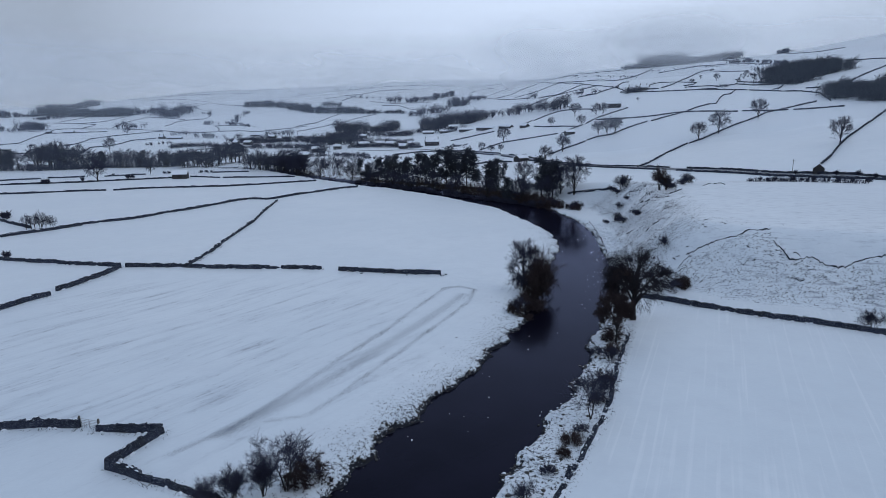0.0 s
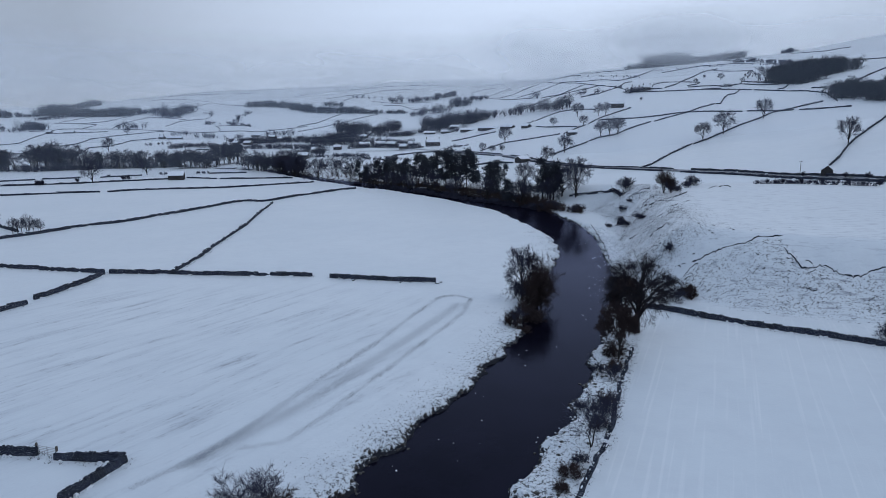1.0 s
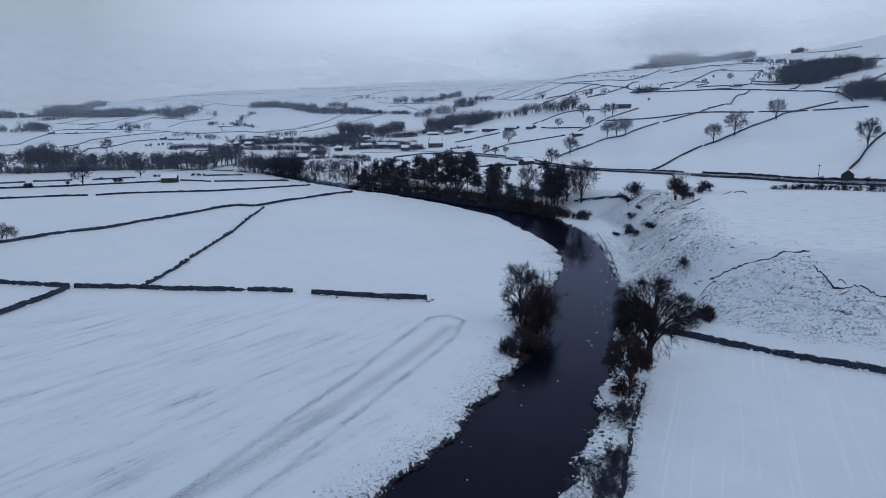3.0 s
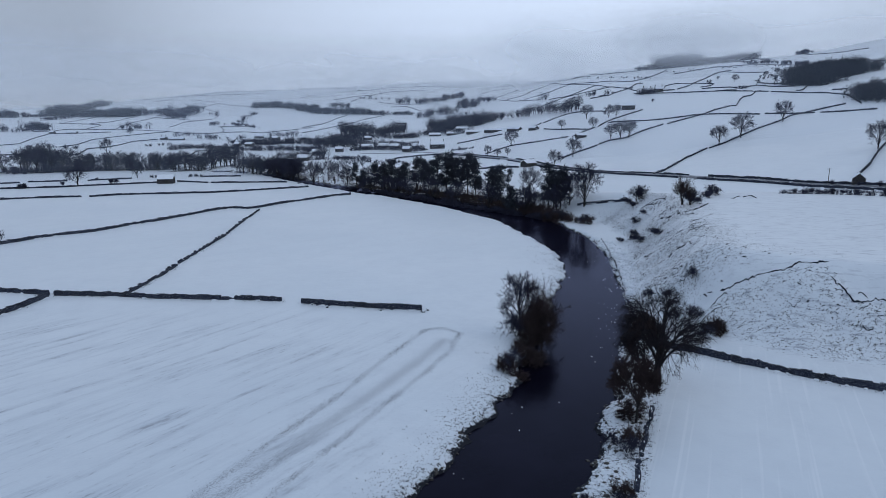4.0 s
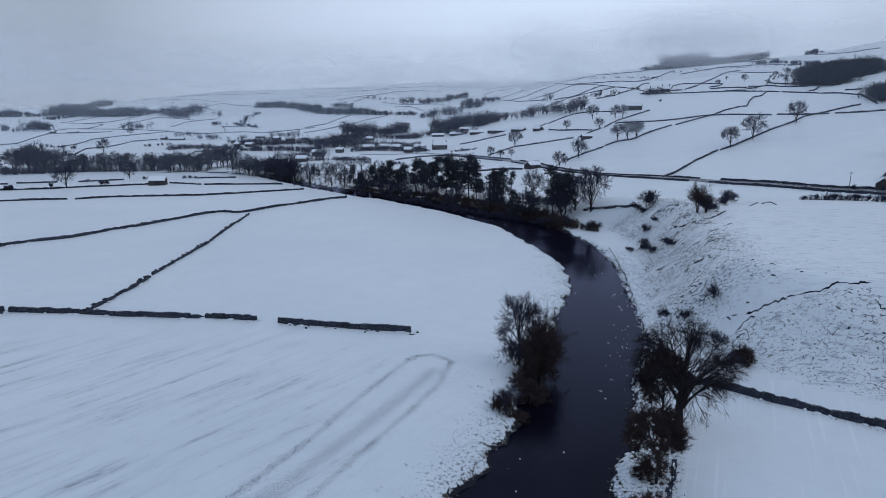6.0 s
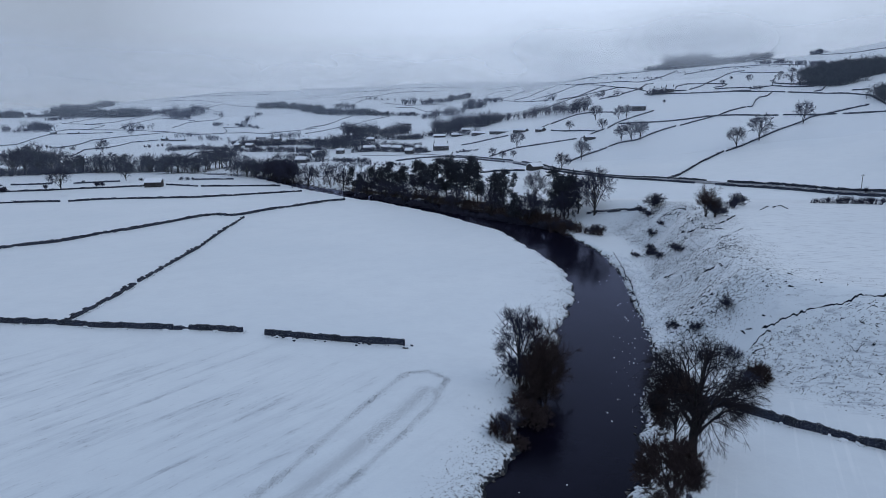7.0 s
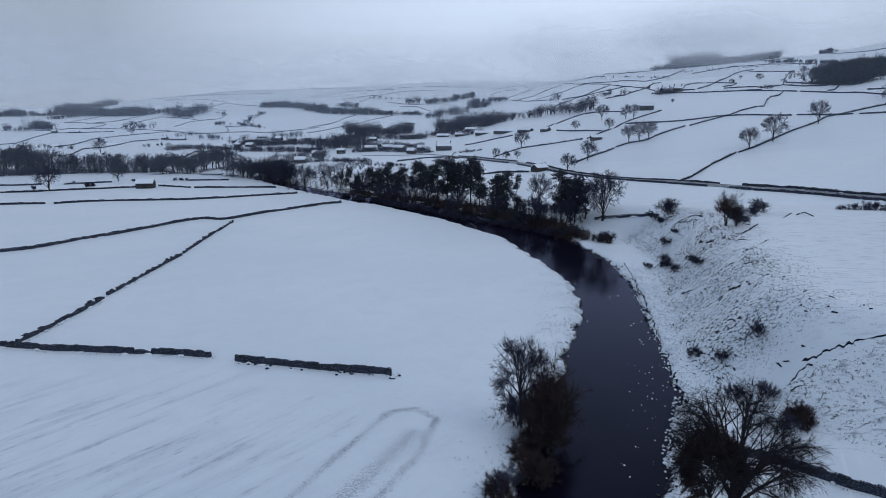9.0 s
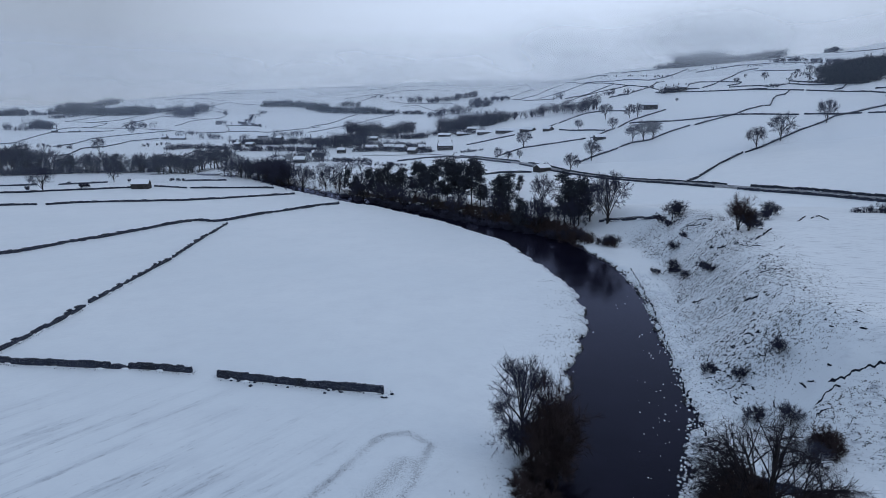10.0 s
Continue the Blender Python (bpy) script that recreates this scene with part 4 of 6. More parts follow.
stone_wall([(-284, 361), (-276, 364), (-259, 369), (-232, 377), (-226, 383), (-206, 393), (-190, 403)], 1.1, "dry stone wall across the flat valley fields")
stone_wall([(-181, 410), (-158, 402)], 1.1, "dry stone wall across the flat valley fields")
stone_wall([(-156, 402), (-136, 404), (-110, 405)], 1.1, "dry stone wall across the flat valley fields")
stone_wall([(-299, 385), (-294, 389), (-288, 396), (-276, 401)], 1.1, "dry stone wall across the flat valley fields")
stone_wall([(-274, 405), (-253, 412)], 1.1, "dry stone wall across the flat valley fields")
stone_wall([(-241, 414), (-221, 430)], 1.1, "dry stone wall across the flat valley fields")
stone_wall([(-178, 442), (-154, 446)], 1.1, "dry stone wall across the flat valley fields")
stone_wall([(160, 291), (174, 307), (193, 333), (206, 349), (230, 375), (251, 397), (276, 424)], 1.2, "hillside dry stone wall crossing the snowy pasture")
stone_wall([(339, 584), (362, 607), (388, 633), (424, 667)], 1.3, "distant dry stone wall across snowy fields")
stone_wall([(465, 812), (462, 767), (465, 723)], 1.3, "distant dry stone wall across snowy fields")
stone_wall([(45.8, 280.0), (55.4, 271.5), (61.7, 265.5)], 0.8, "low stone wall at the head of the bluff", ruin=0.2)

# ---- road over the terrace, between its two walls ----
ROAD = [(215, 120), (182, 195), (163, 245), (151, 272), (142.5, 288.5), (130.4, 306), (117, 327), (108.5, 346), (98.5, 369), (87, 387), (72, 403), (59.5, 425), (49, 453), (36.5, 479), (26, 502), (12, 533), (-4, 574), (-23, 612), (-46, 634), (-72, 630), (-107, 641)]
road_line = resample(ROAD, 150)
sides = [widened(road_line, w) for w in (-2.6, 2.6)]
verts = [(x, y, gz(x, y) + 0.22) for s in sides for x, y in s]
faces = [(i, 150 + i, 151 + i, i + 1) for i in range(149)]
tagged(new("road", mesh_of("road", verts, faces, SLUSH)), "narrow slushy lane along the terrace", "road", kind="structure")
for w in (-3.4, 3.4):
    edge = widened(road_line, w)
    for a, b in ((0, 55), (58, 96), (99, 125)):
        stone_wall([tuple(q) for q in edge[a:b:4]] + [tuple(edge[b])], 1.0, "roadside dry stone wall running beside the lane", "roadside walls")


# ---- trees by the river ----
random.seed(21)
plant("willow", 31.2, 114.5, 14.6, 40, wide=0.98)
plant("bankside", 29.3, 115.2, 9.6, 70, "dense brown bare tree under the spreading tree", wide=0.7)
plant("bankside", 25, 102, 8.4, 10, wide=0.85)
plant("russet", 24.6, 103.4, 3.0, 60, "brown scrub at the foot of a riverside tree")
plant("sapling", 15.3, 74.5, 7.8, 80)
plant("rounded", 12.4, 134.5, 11.8, 150, "rounded bare grey tree on the snowy river bank", wide=0.95)
plant("shrub", 12.2, 133.6, 5.6, 15, "leafless scrub round the foot of a grey tree", wide=0.8)
plant("sallow", 13.4, 133.4, 8.0, 200, wide=0.8)
plant("alder", 15.4, 132.5, 14.0, 60, "dense russet bare tree leaning over the water", wide=0.7)
plant("alder", 15.8, 129, 12.0, 300, wide=0.7)
plant("alder", 14.2, 128.5, 8.5, 200, wide=0.75)
plant("russet", 13.8, 124, 4.4, 15)
plant("russet", 12.4, 127, 3.6, 115)
plant("shrub", 10.2, 119.3, 3.8, 70)
plant("russet", 9.2, 118.6, 3.2, 170, "twiggy brown bush at the water's edge", wide=0.9)
plant("russet", 11.6, 117.5, 2.2, 10)
plant("sapling", -19.3, 58.2, 7.8, 30)
plant("sallow", -24, 56, 5.4, 130, wide=0.95)
plant("sallow", -21.4, 57.2, 6.0, 30, wide=0.9)
plant("sallow", -26.4, 54.5, 4.6, 220, wide=1.0)
plant("russet", -17.8, 60, 4.0, 90)
plant("russet", 12, 68.5, 1.7, 20, "low dark bramble clump on the bank", wide=1.4)
plant("shrub", 5.3, 57, 2.4, 50)
for x, y, h, k in ((17.2, 79.5, 2.0, "russet"), (18.4, 82.5, 2.6, "shrub"), (19.6, 86, 2.2, "russet"), (22.2, 94.5, 2.6, "shrub"), (23.4, 97.5, 2.4, "russet"), (10.5, 65.5, 1.6, "russet"), (20.6, 97, 1.8, "small_shrub"), (13.4, 71, 1.8, "small_shrub"), (8.2, 62, 1.6, "small_shrub"), (15.8, 84.5, 1.6, "small_shrub")):
    plant(k, x, y, h, None, "low brown scrub on the snowy river bank")
plant("russet", 47.5, 136.5, 3.4, 0, "rounded dark gorse bush at the foot of the slope", wide=0.85)
plant("russet", 47.9, 136.2, 3.0, 130, "rounded dark gorse bush at the foot of the slope", wide=1.0)
plant("shrub", 72.5, 109.5, 4.0, 0)
# shrubs on the bluff
for x, y, h, k in ((64.5, 211, 9.4, "alder"), (66.5, 210, 6.4, "sallow"), (63, 255, 6.5, "shrub"), (61, 261, 3.4, "small_shrub"), (53, 218, 3.7, "shrub"), (54, 196, 2.7, "small_shrub"), (48, 151, 2.8, "shrub"), (46, 255.5, 4.4, "shrub"), (45.4, 256, 4.0, "russet"),
                   (42.5, 144, 2.6, "small_shrub"), (45.5, 141, 3.0, "shrub"), (43.8, 152.5, 2.2, "small_shrub"), (50, 222, 2.2, "small_shrub"), (52, 206, 2.6, "shrub"), (44, 133.5, 3.5, "shrub"), (69, 214, 4.2, "small_shrub"), (57.6, 234.3, 3.0, "shrub"), (52.8, 215.8, 3.0, "small_shrub"), (54.4, 200.4, 3.0, "small_shrub"), (41.2, 157.3, 2.3, "small_shrub"), (83.5, 239.4, 4.5, "shrub"), (64.2, 258.3, 5.0, "sallow"), (43.2, 257.5, 3.2, "shrub"), (77.2, 228, 2.8, "shrub"), (80, 233, 3.0, "hedge"), (84.1, 238.8, 3.4, "shrub"), (61, 252, 3.2, "small_shrub"), (60.5, 236, 2.2, "small_shrub"), (113, 251.5, 1.8, "sallow"), (116, 250.8, 2.6, "sallow"), (118.5, 250.2, 2.2, "sallow"), (121, 249.4, 3.0, "sallow"), (124, 248, 1.8, "sallow"), (126.5, 246.6, 3.0, "sallow"), (129, 245, 2.4, "sallow"), (132, 242.6, 3.0, "sallow"), (135, 240.4, 1.8, "sallow"), (138, 237, 3.0, "sallow"), (141, 233.2, 2.4, "sallow"), (144, 229, 3.0, "sallow")):
    plant(k, x, y, h)
# bare ash at the bend and pines on the far bank
plant("field0", 48, 277, 17.5, 40)
plant("field1", 43, 283, 13, 100)
for x, y, h in ((29, 308, 13.5), (25, 298, 9.5), (28, 290, 8.5), (-47, 372, 11), (-57, 383, 12), (-26, 360, 11), (-70, 392, 12), (-80, 402, 11)):
    plant("field%d" % random.randrange(4), x, y, h, group="bare trees on the river bank", wide=0.85)
PINES = [(-58, 376, 11), (-45, 366, 14), (-28, 371, 15), (-23, 365, 15), (-15, 350, 18), (-10, 343, 19.5), (-5, 338, 18), (1, 332, 19.5), (5, 327, 18), (12, 305, 18), (16, 318, 14.5), (22.6, 361, 8), (19.5, 287, 12), (35, 285, 18), (39.4, 281.5, 16), (37, 284, 13), (-36, 360, 12), (-52, 376, 13), (-41, 368, 15.5), (-33, 362, 14), (-64, 386, 12), (-20, 355, 13)]
for i, (x, y, h) in enumerate(PINES):
    plant("pine%d" % (i % 3), x, y + 2, h * 1.02, group="pines on the river bank", wide=random.uniform(0.8, 1.12))
for i in range(16):
    u = random.random()
    x, y = 40 - 105 * u + random.uniform(-4, 4), 270 + 108 * u + random.uniform(0, 9)
    plant("far%d" % (i % 4), x, y, random.uniform(7, 13), group="bare trees on the river bank")
for i in range(60):
    u = random.random()
    x, y = 38 - 105 * u, 264 + 112 * u + random.uniform(-1, 5)
    plant("hedge", x, y, random.uniform(2.5, 5), group="thicket under the pines", wide=1.2)
# field trees on the hill
random.seed(22)
for i, (x, y, h) in enumerate(((160, 440, 12.7), (176, 447, 16), (217, 480, 15), (197, 340, 13.5), (109, 522, 12.5), (116, 521, 14), (122, 519, 14), (106, 582, 9.6), (111, 644, 14), (84, 618, 8.5), (36, 580, 14.5), (57, 447, 10.5), (73, 473, 13.5), (128, 625, 12), (134, 622, 12.5), (-220, 435, 11), (-93, 403, 15.5), (-400, 705, 16), (-568, 1060, 14), (184, 687, 4), (275, 789, 7), (308, 800, 9), (154, 846, 6.5), (310, 859, 5), (354, 825, 7), (380, 854, 8), (62, 455, 5), (15, 545, 8), (22, 520, 7), (30, 520, 6))):
    plant("field%d" % (i % 4), x, y, h, group="field trees")
for x, y, h in ((-216, 402, 3.8), (-219, 402, 3.2), (-251, 370, 4), (-254, 371, 3.5), (-241, 389, 3), (-238, 419, 2.2), (-210, 435, 2.4), (-207, 435, 2.4), (-187, 442, 2.6), (-183, 442, 2.6), (-179, 441, 2.4), (-179, 237, 4), (-183, 240, 3), (-129, 168, 2.7), (146, 283, 4), (151, 274, 3), (154, 266, 4.5), (158, 258, 5), (160, 250, 4), (44, 464, 4)):
    plant("sallow" if x > 140 else "hedge", x, y, h * (0.75 if x > 140 else 1))
for i in range(8):
    plant("far%d" % (i % 4), -154.5 + 1.05 * i, 213.0 + 0.5 * i + random.uniform(-0.8, 0.8), random.uniform(4.0, 6.8), group="thin saplings at the wall", wide=0.75)
plant("field1", -227, 382, 14, 0, "purplish bare tree beside a field wall")
# belts and copses that can be told apart tree by tree
random.seed(23)


for line, count, lo, hi, spread in BELTS:
    for i, (x, y) in enumerate(resample(line, count)):
        x, y, h = x + random.gauss(0, spread * 0.5), y + random.gauss(0, spread * 1.3), random.uniform(lo, hi)
        plant(("pine%d" % (i % 3)) if random.random() < 0.10 else "far%d" % random.randrange(4), x, y, h, group="trees of the valley belts", wide=1.1)


# ---- far woods, each one mass of trees ----
def wood(label, outline, count, lo, hi, dark, seed, twigs=None):
    """A far wood: overlapping trees along a line (x, y, half width), bushy from the ground up."""
    random.seed(seed)
    s = Soup()
    line = np.array(outline, float)
    for i in range(count):
        k = random.random() * (len(line) - 1)
        a = min(int(k), len(line) - 2)
        x, y, w = line[a] + (line[a + 1] - line[a]) * (k - a)
        x, y = x + random.uniform(-w, w) * 0.6, y + random.uniform(-w, w)
        h = random.uniform(lo, hi) * random.choice((0.6, 0.85, 1.0, 1.0))
        p = Vector((x, y, gz(x, y) - 0.3))
        s.spike(p, p + Vector((0, 0, h * 0.85)), 0.15)
        bushy = 1.7 if h < 7 else 1.0
        near = x * x + y * y < 800 ** 2
        for j in range(100 if near else 34):
            u = random.random()
            q = p + Vector((0, 0, h * (0.06 + 0.8 * u)))
            out = Vector((random.gauss(0, 1), random.gauss(0, 1), 0)).normalized()
            reach = h * (0.34 * math.sqrt(max(0.0, 1 - (1.7 * u - 0.75) ** 2)) + 0.08) * bushy * random.uniform(0.5, 1.0)
            rise = Vector((0, 0, random.uniform(0.2, 0.8)))
            q = q + (out + rise * 0.6) * reach * random.uniform(0.0, 0.65)
            s.spike(q, q + (out * 0.5 + rise + rvec(0.25)).normalized() * (0.12 * h + 0.25 * reach), h * 0.024 if dark else h * 0.011 if near else h * 0.021)
    tagged(new("woodland", mesh_of("woodland", s.v, s.f, NEEDLE if dark else twigs or TWIG, True)), label, "woodland", kind="stuff")


wood("dense leafless thicket overhanging the river bend", [(37, 262, 5), (29, 285, 6), (10, 318, 8), (-22, 356, 9), (-50, 384, 9), (-90, 422, 10)], 330, 2.2, 5.5, False, 8, RED_TWIG)
wood("brown scrub along the outer bank of the bend", [(42, 258, 3), (33, 272, 3), (24, 288, 4), (10, 310, 4), (-10, 336, 5)], 200, 2, 4.5, False, 41, RED_TWIG)
wood("riverside scrub at the corner of the fields", [(-62, 362, 4), (-98, 402, 5), (-126, 440, 6), (-150, 472, 7)], 80, 1.2, 3.2, False, 13)
wood("undergrowth along the tree belt", [(-365, 482, 6), (-300, 494, 6), (-238, 506, 6), (-205, 515, 6)], 170, 2, 5, False, 12)
wood("undergrowth at the corner of the river", [(-170, 482, 8), (-133, 460, 8), (-105, 432, 8)], 36, 2, 5, False, 17)
wood("dense scrub under the tree belt", [(-358, 470, 5), (-324, 468, 6), (-298, 480, 6), (-270, 500, 6), (-236, 509, 6)], 300, 3, 8, False, 31)
wood("scrub at the river corner", [(-158, 480, 6), (-121, 448, 6), (-87, 400, 6)], 20, 3, 6, False, 37)


wood("low leafless scrub along the edge of the terrace", [(112, 252, 1.0), (126, 247, 1.4), (144, 229, 1.4)], 130, 0.9, 2.6, False, 61)
wood("low leafless hedge beside the lane", [(134, 281, 0.8), (144, 262, 1.0), (153, 241, 1.0)], 90, 0.7, 2.0, False, 62)


def grove(label, outline, count, lo, hi, seed):
    """Far trees along a line (x, y, half width), bare and domed, with scrub about their feet; one mesh of fine tapering branches."""
    g = np.random.default_rng(seed)
    line = np.array(outline, float)
    k = g.random(count) * (len(line) - 1)
    a = np.minimum(k.astype(int), len(line) - 2)
    at = line[a] + (line[a + 1] - line[a]) * (k - a)[:, None]
    x = at[:, 0] + g.uniform(-1, 1, count) * np.minimum(at[:, 2], 0.6 * hi)
    y = at[:, 1] + g.uniform(-1, 1, count) * at[:, 2]
    h = g.uniform(lo, hi, count) * g.choice((0.7, 0.9, 1.0), count)
    h = h * np.clip(0.82 + 0.3 * wobble(x, y, 1.1 * hi, 2), 0.5, 1.15)
    z = ground_z(x, y) - 0.3
    far = float(np.hypot(at[:, 0], at[:, 1]).mean())
    limbs, twigs, scrub = (14, 80, 16) if far < 1000 else (9, 46, 9)
    if "bare trees" in label or "shelter belt" in label:
        scrub = 3
    n = limbs + twigs + scrub + 1
    u = g.normal(0, 1, (count, n, 3))
    u[..., 2] = np.abs(u[..., 2]) * 1.05 - 0.4
    u /= np.linalg.norm(u, axis=-1, keepdims=True)
    half = np.array([0.38, 0.38, 0.42])
    phase = g.uniform(0, 6, (count, 1))
    lump = 1 + 0.28 * np.sin(4 * u[..., 0] + phase) * np.cos(4 * u[..., 1] + 2 * phase)
    shell = np.array([0, 0, 0.54]) + u * half * (lump * g.uniform(0.35, 1.0, (count, n)) ** 0.5)[..., None]
    way = u * 0.7 + g.normal(0, 0.6, (count, n, 3))
    way /= np.linalg.norm(way, axis=-1, keepdims=True)
    reach = g.uniform(0.05, 0.10, (count, n, 1))
    root, tip = shell - way * reach, shell + way * reach
    thick = np.full((count, n), 0.0095)
    root[:, :limbs] = np.stack([np.zeros((count, limbs)), np.zeros((count, limbs)), g.uniform(0.1, 0.35, (count, limbs))], -1)
    tip[:, :limbs] = shell[:, :limbs]
    low = slice(limbs + twigs, n - 1)
    mound = g.uniform(-0.42, 0.42, (count, scrub, 2))
    foot = np.concatenate([mound, g.uniform(0, 0.12, (count, scrub, 1))], -1)
    root[:, low], tip[:, low] = foot, foot + way[:, low] * np.array([0.12, 0.12, 0.06]) + np.array([0, 0, 0.06])
    thick[:, low] = 0.018
    root[:, -1], tip[:, -1], thick[:, -1] = (0, 0, 0), (0, 0, 0.7), 0.022
    base = np.stack([x, y, z], -1)[:, None]
    size = h[:, None, None]
    p, q = (base + root * size).reshape(-1, 3), (base + tip * size).reshape(-1, 3)
    r = np.maximum((thick * h[:, None]).reshape(-1, 1), far * (0.00012 if far < 1000 else 0.00019))
    d = q - p
    side = np.cross(d, np.array([0.31, 0.83, 0.47]))
    side /= np.linalg.norm(side, axis=-1, keepdims=True) + 1e-9
    other = np.cross(d, side)
    other /= np.linalg.norm(other, axis=-1, keepdims=True) + 1e-9
    v = np.stack([p + side * r, p - side * r * 0.5 + other * r * 0.87, p - side * r * 0.5 - other * r * 0.87, q], 1).reshape(-1, 3)
    b = np.arange(len(p))[:, None] * 4
    f = np.concatenate([b + (0, 1, 3), b + (1, 2, 3), b + (2, 0, 3)])
    dark = "plantation" in label or "dark wood" in label
    tagged(new("woodland", mesh_of("woodland", v, f.tolist(), NEEDLE if dark else TWIG, True)), label, "woodland", kind="stuff")


grove("dark trees in a distant hedgerow", [(-889, 1181, 10), (-896, 1211, 10)], 9, 14, 26, 100)
grove("bare trees in a distant hedgerow", [(-847, 1161, 8), (-830, 1191, 8)], 16, 10, 19, 101)
grove("dense dark copse among distant fields", [(-898, 1285, 14), (-826, 1230, 14)], 68, 14, 26, 102)
grove("low scrub beside a distant copse", [(-1106, 1628, 12), (-1076, 1697, 12)], 40, 7, 15, 103)
grove("misty wood far down the valley", [(-1342, 1703, 30), (-1349, 1773, 30), (-1268, 1787, 30)], 142, 17, 27, 104)
grove("misty trees far down the valley", [(-1262, 1787, 14), (-1231, 1782, 14)], 16, 13, 16, 105)
grove("misty trees far down the valley", [(-1220, 1778, 14), (-1194, 1794, 14)], 19, 10, 16, 106)
grove("long dark wood below the moor", [(-1262, 1875, 40), (-1095, 1763, 40), (-986, 1731, 40), (-913, 1734, 40)], 469, 16, 33, 107)
grove("wooded knoll on the moor edge", [(-1381, 2063, 40), (-1280, 2056, 40), (-1299, 2236, 40)], 224, 17, 31, 108)
grove("scattered scrub below the moor", [(-907, 1731, 30), (-905, 1804, 30), (-900, 1860, 30)], 48, 7, 23, 109)
grove("rounded copse on the far hillside", [(-866, 1801, 25), (-716, 1561, 25), (-796, 1824, 25)], 124, 18, 40, 110)
grove("field bushes on the far hillside", [(-548, 1338, 6), (-536, 1352, 6)], 12, 10, 14, 111)
grove("straggling hawthorns along a far hedge", [(-692, 1694, 8), (-652, 1635, 8)], 7, 9, 17, 112)
grove("diagonal overgrown hedge on the far hillside", [(-583, 1730, 12), (-556, 1595, 12), (-523, 1467, 12), (-483, 1326, 12)], 36, 6, 14, 113)
grove("overgrown hedge on the far hillside", [(-486, 1325, 10), (-410, 1227, 10)], 26, 5, 10, 114)
grove("row of small thorns on a far wall", [(-522, 1353, 4), (-501, 1373, 4)], 5, 4, 8, 115)
grove("long dark plantation across the hillside", [(-664, 1956, 28), (-595, 1958, 28), (-497, 1853, 28), (-424, 1699, 28), (-342, 1598, 28), (-247, 1529, 28)], 624, 12, 23, 116)
grove("thin end of the hillside plantation", [(-247, 1529, 20), (-201, 1486, 20), (-130, 1422, 20)], 132, 5, 13, 117)
grove("taller trees behind the plantation", [(-412, 1840, 14), (-335, 1740, 14)], 24, 20, 29, 118)
grove("bare trees behind the village", [(-304, 988, 10), (-273, 998, 10)], 20, 12, 21, 119)
grove("bare trees at the village edge", [(-414, 986, 10), (-371, 957, 10)], 20, 7, 15, 120)
grove("hedges and garden trees of the village", [(-353, 758, 12), (-342, 792, 12), (-303, 774, 12), (-270, 760, 12)], 160, 4, 10, 121)
grove("dark garden trees of the village", [(-330, 882, 14), (-287, 852, 14), (-246, 841, 14)], 170, 5, 11, 122)
grove("conifers and garden trees in the village", [(-345, 956, 4), (-338, 955, 4)], 6, 11, 14, 123)
grove("conifers and garden trees in the village", [(-294, 922, 5), (-285, 918, 5)], 7, 10, 13, 124)
grove("dark copse beside the village", [(-166, 595, 12), (-148, 596, 12), (-132, 596, 12)], 42, 9, 16, 125)
grove("tall bare trees round the village green", [(-168, 511, 10), (-149, 499, 10), (-129, 478, 10)], 26, 9, 17, 126)
grove("bare trees along the village lane", [(-177, 760, 8), (-154, 758, 8), (-127, 751, 8)], 113, 10, 23, 127)
grove("bare trees above the village", [(-187, 970, 10), (-161, 975, 10), (-121, 931, 10), (-106, 993, 10)], 174, 13, 26, 128)
grove("garden trees and hedges between houses", [(-183, 885, 8), (-158, 913, 8), (-104, 866, 8), (-72, 870, 8)], 205, 5, 12, 129)
grove("dark shrubs below the village", [(-121, 586, 6), (-103, 572, 6), (-84, 561, 6)], 83, 3, 6, 130)
grove("scrub below the farm lane", [(-87, 540, 6), (-67, 525, 6), (-51, 520, 6)], 46, 3, 5, 131)
grove("dark bare trees beside the farm", [(-61, 1004, 12), (-37, 987, 12), (-17, 1062, 12)], 163, 17, 28, 132)
grove("dark trees above the farm", [(-106, 1295, 14), (-84, 1379, 14), (-38, 1396, 14)], 55, 13, 26, 133)
grove("dense tall wood beside the farm", [(-11, 1058, 12), (8, 990, 12), (22, 970, 12)], 109, 20, 28, 134)
grove("tall shelter belt on the hill", [(25, 996, 9), (44, 966, 9), (74, 842, 9), (97, 753, 9), (111, 720, 9)], 124, 10, 19, 135)
grove("round copse above the farm", [(-29, 1568, 12), (7, 1482, 12)], 62, 20, 29, 136)
grove("bare trees above the farm", [(9, 1674, 12), (49, 1549, 12)], 40, 12, 22, 137)
grove("bare trees on the upper pastures", [(-150, 1751, 14), (-119, 1767, 14), (-76, 1830, 14)], 60, 14, 24, 138)
grove("dark copse on the upper pastures", [(-78, 1870, 12), (-34, 1909, 12)], 55, 14, 25, 139)
grove("bare trees on the upper pastures", [(-211, 1799, 10), (-162, 1780, 10)], 19, 15, 29, 140)
grove("small trees on the upper pastures", [(-376, 2082, 20), (-332, 2088, 20), (-260, 1961, 20)], 12, 7, 16, 141)
grove("bushes round the farmhouse", [(-56, 648, 5), (-45, 659, 5)], 41, 2, 4, 142)
grove("bushes beside the farm lane", [(-21, 643, 4), (2, 628, 4)], 31, 2, 4, 143)
grove("trees round the hill farm", [(191, 760, 8), (202, 755, 8)], 24, 5, 10, 144)
grove("bare trees on the hill pastures", [(111, 1101, 6), (119, 1036, 6)], 8, 9, 16, 145)
grove("bare trees on the hill pastures", [(133, 873, 5), (137, 837, 5)], 7, 4, 6, 146)
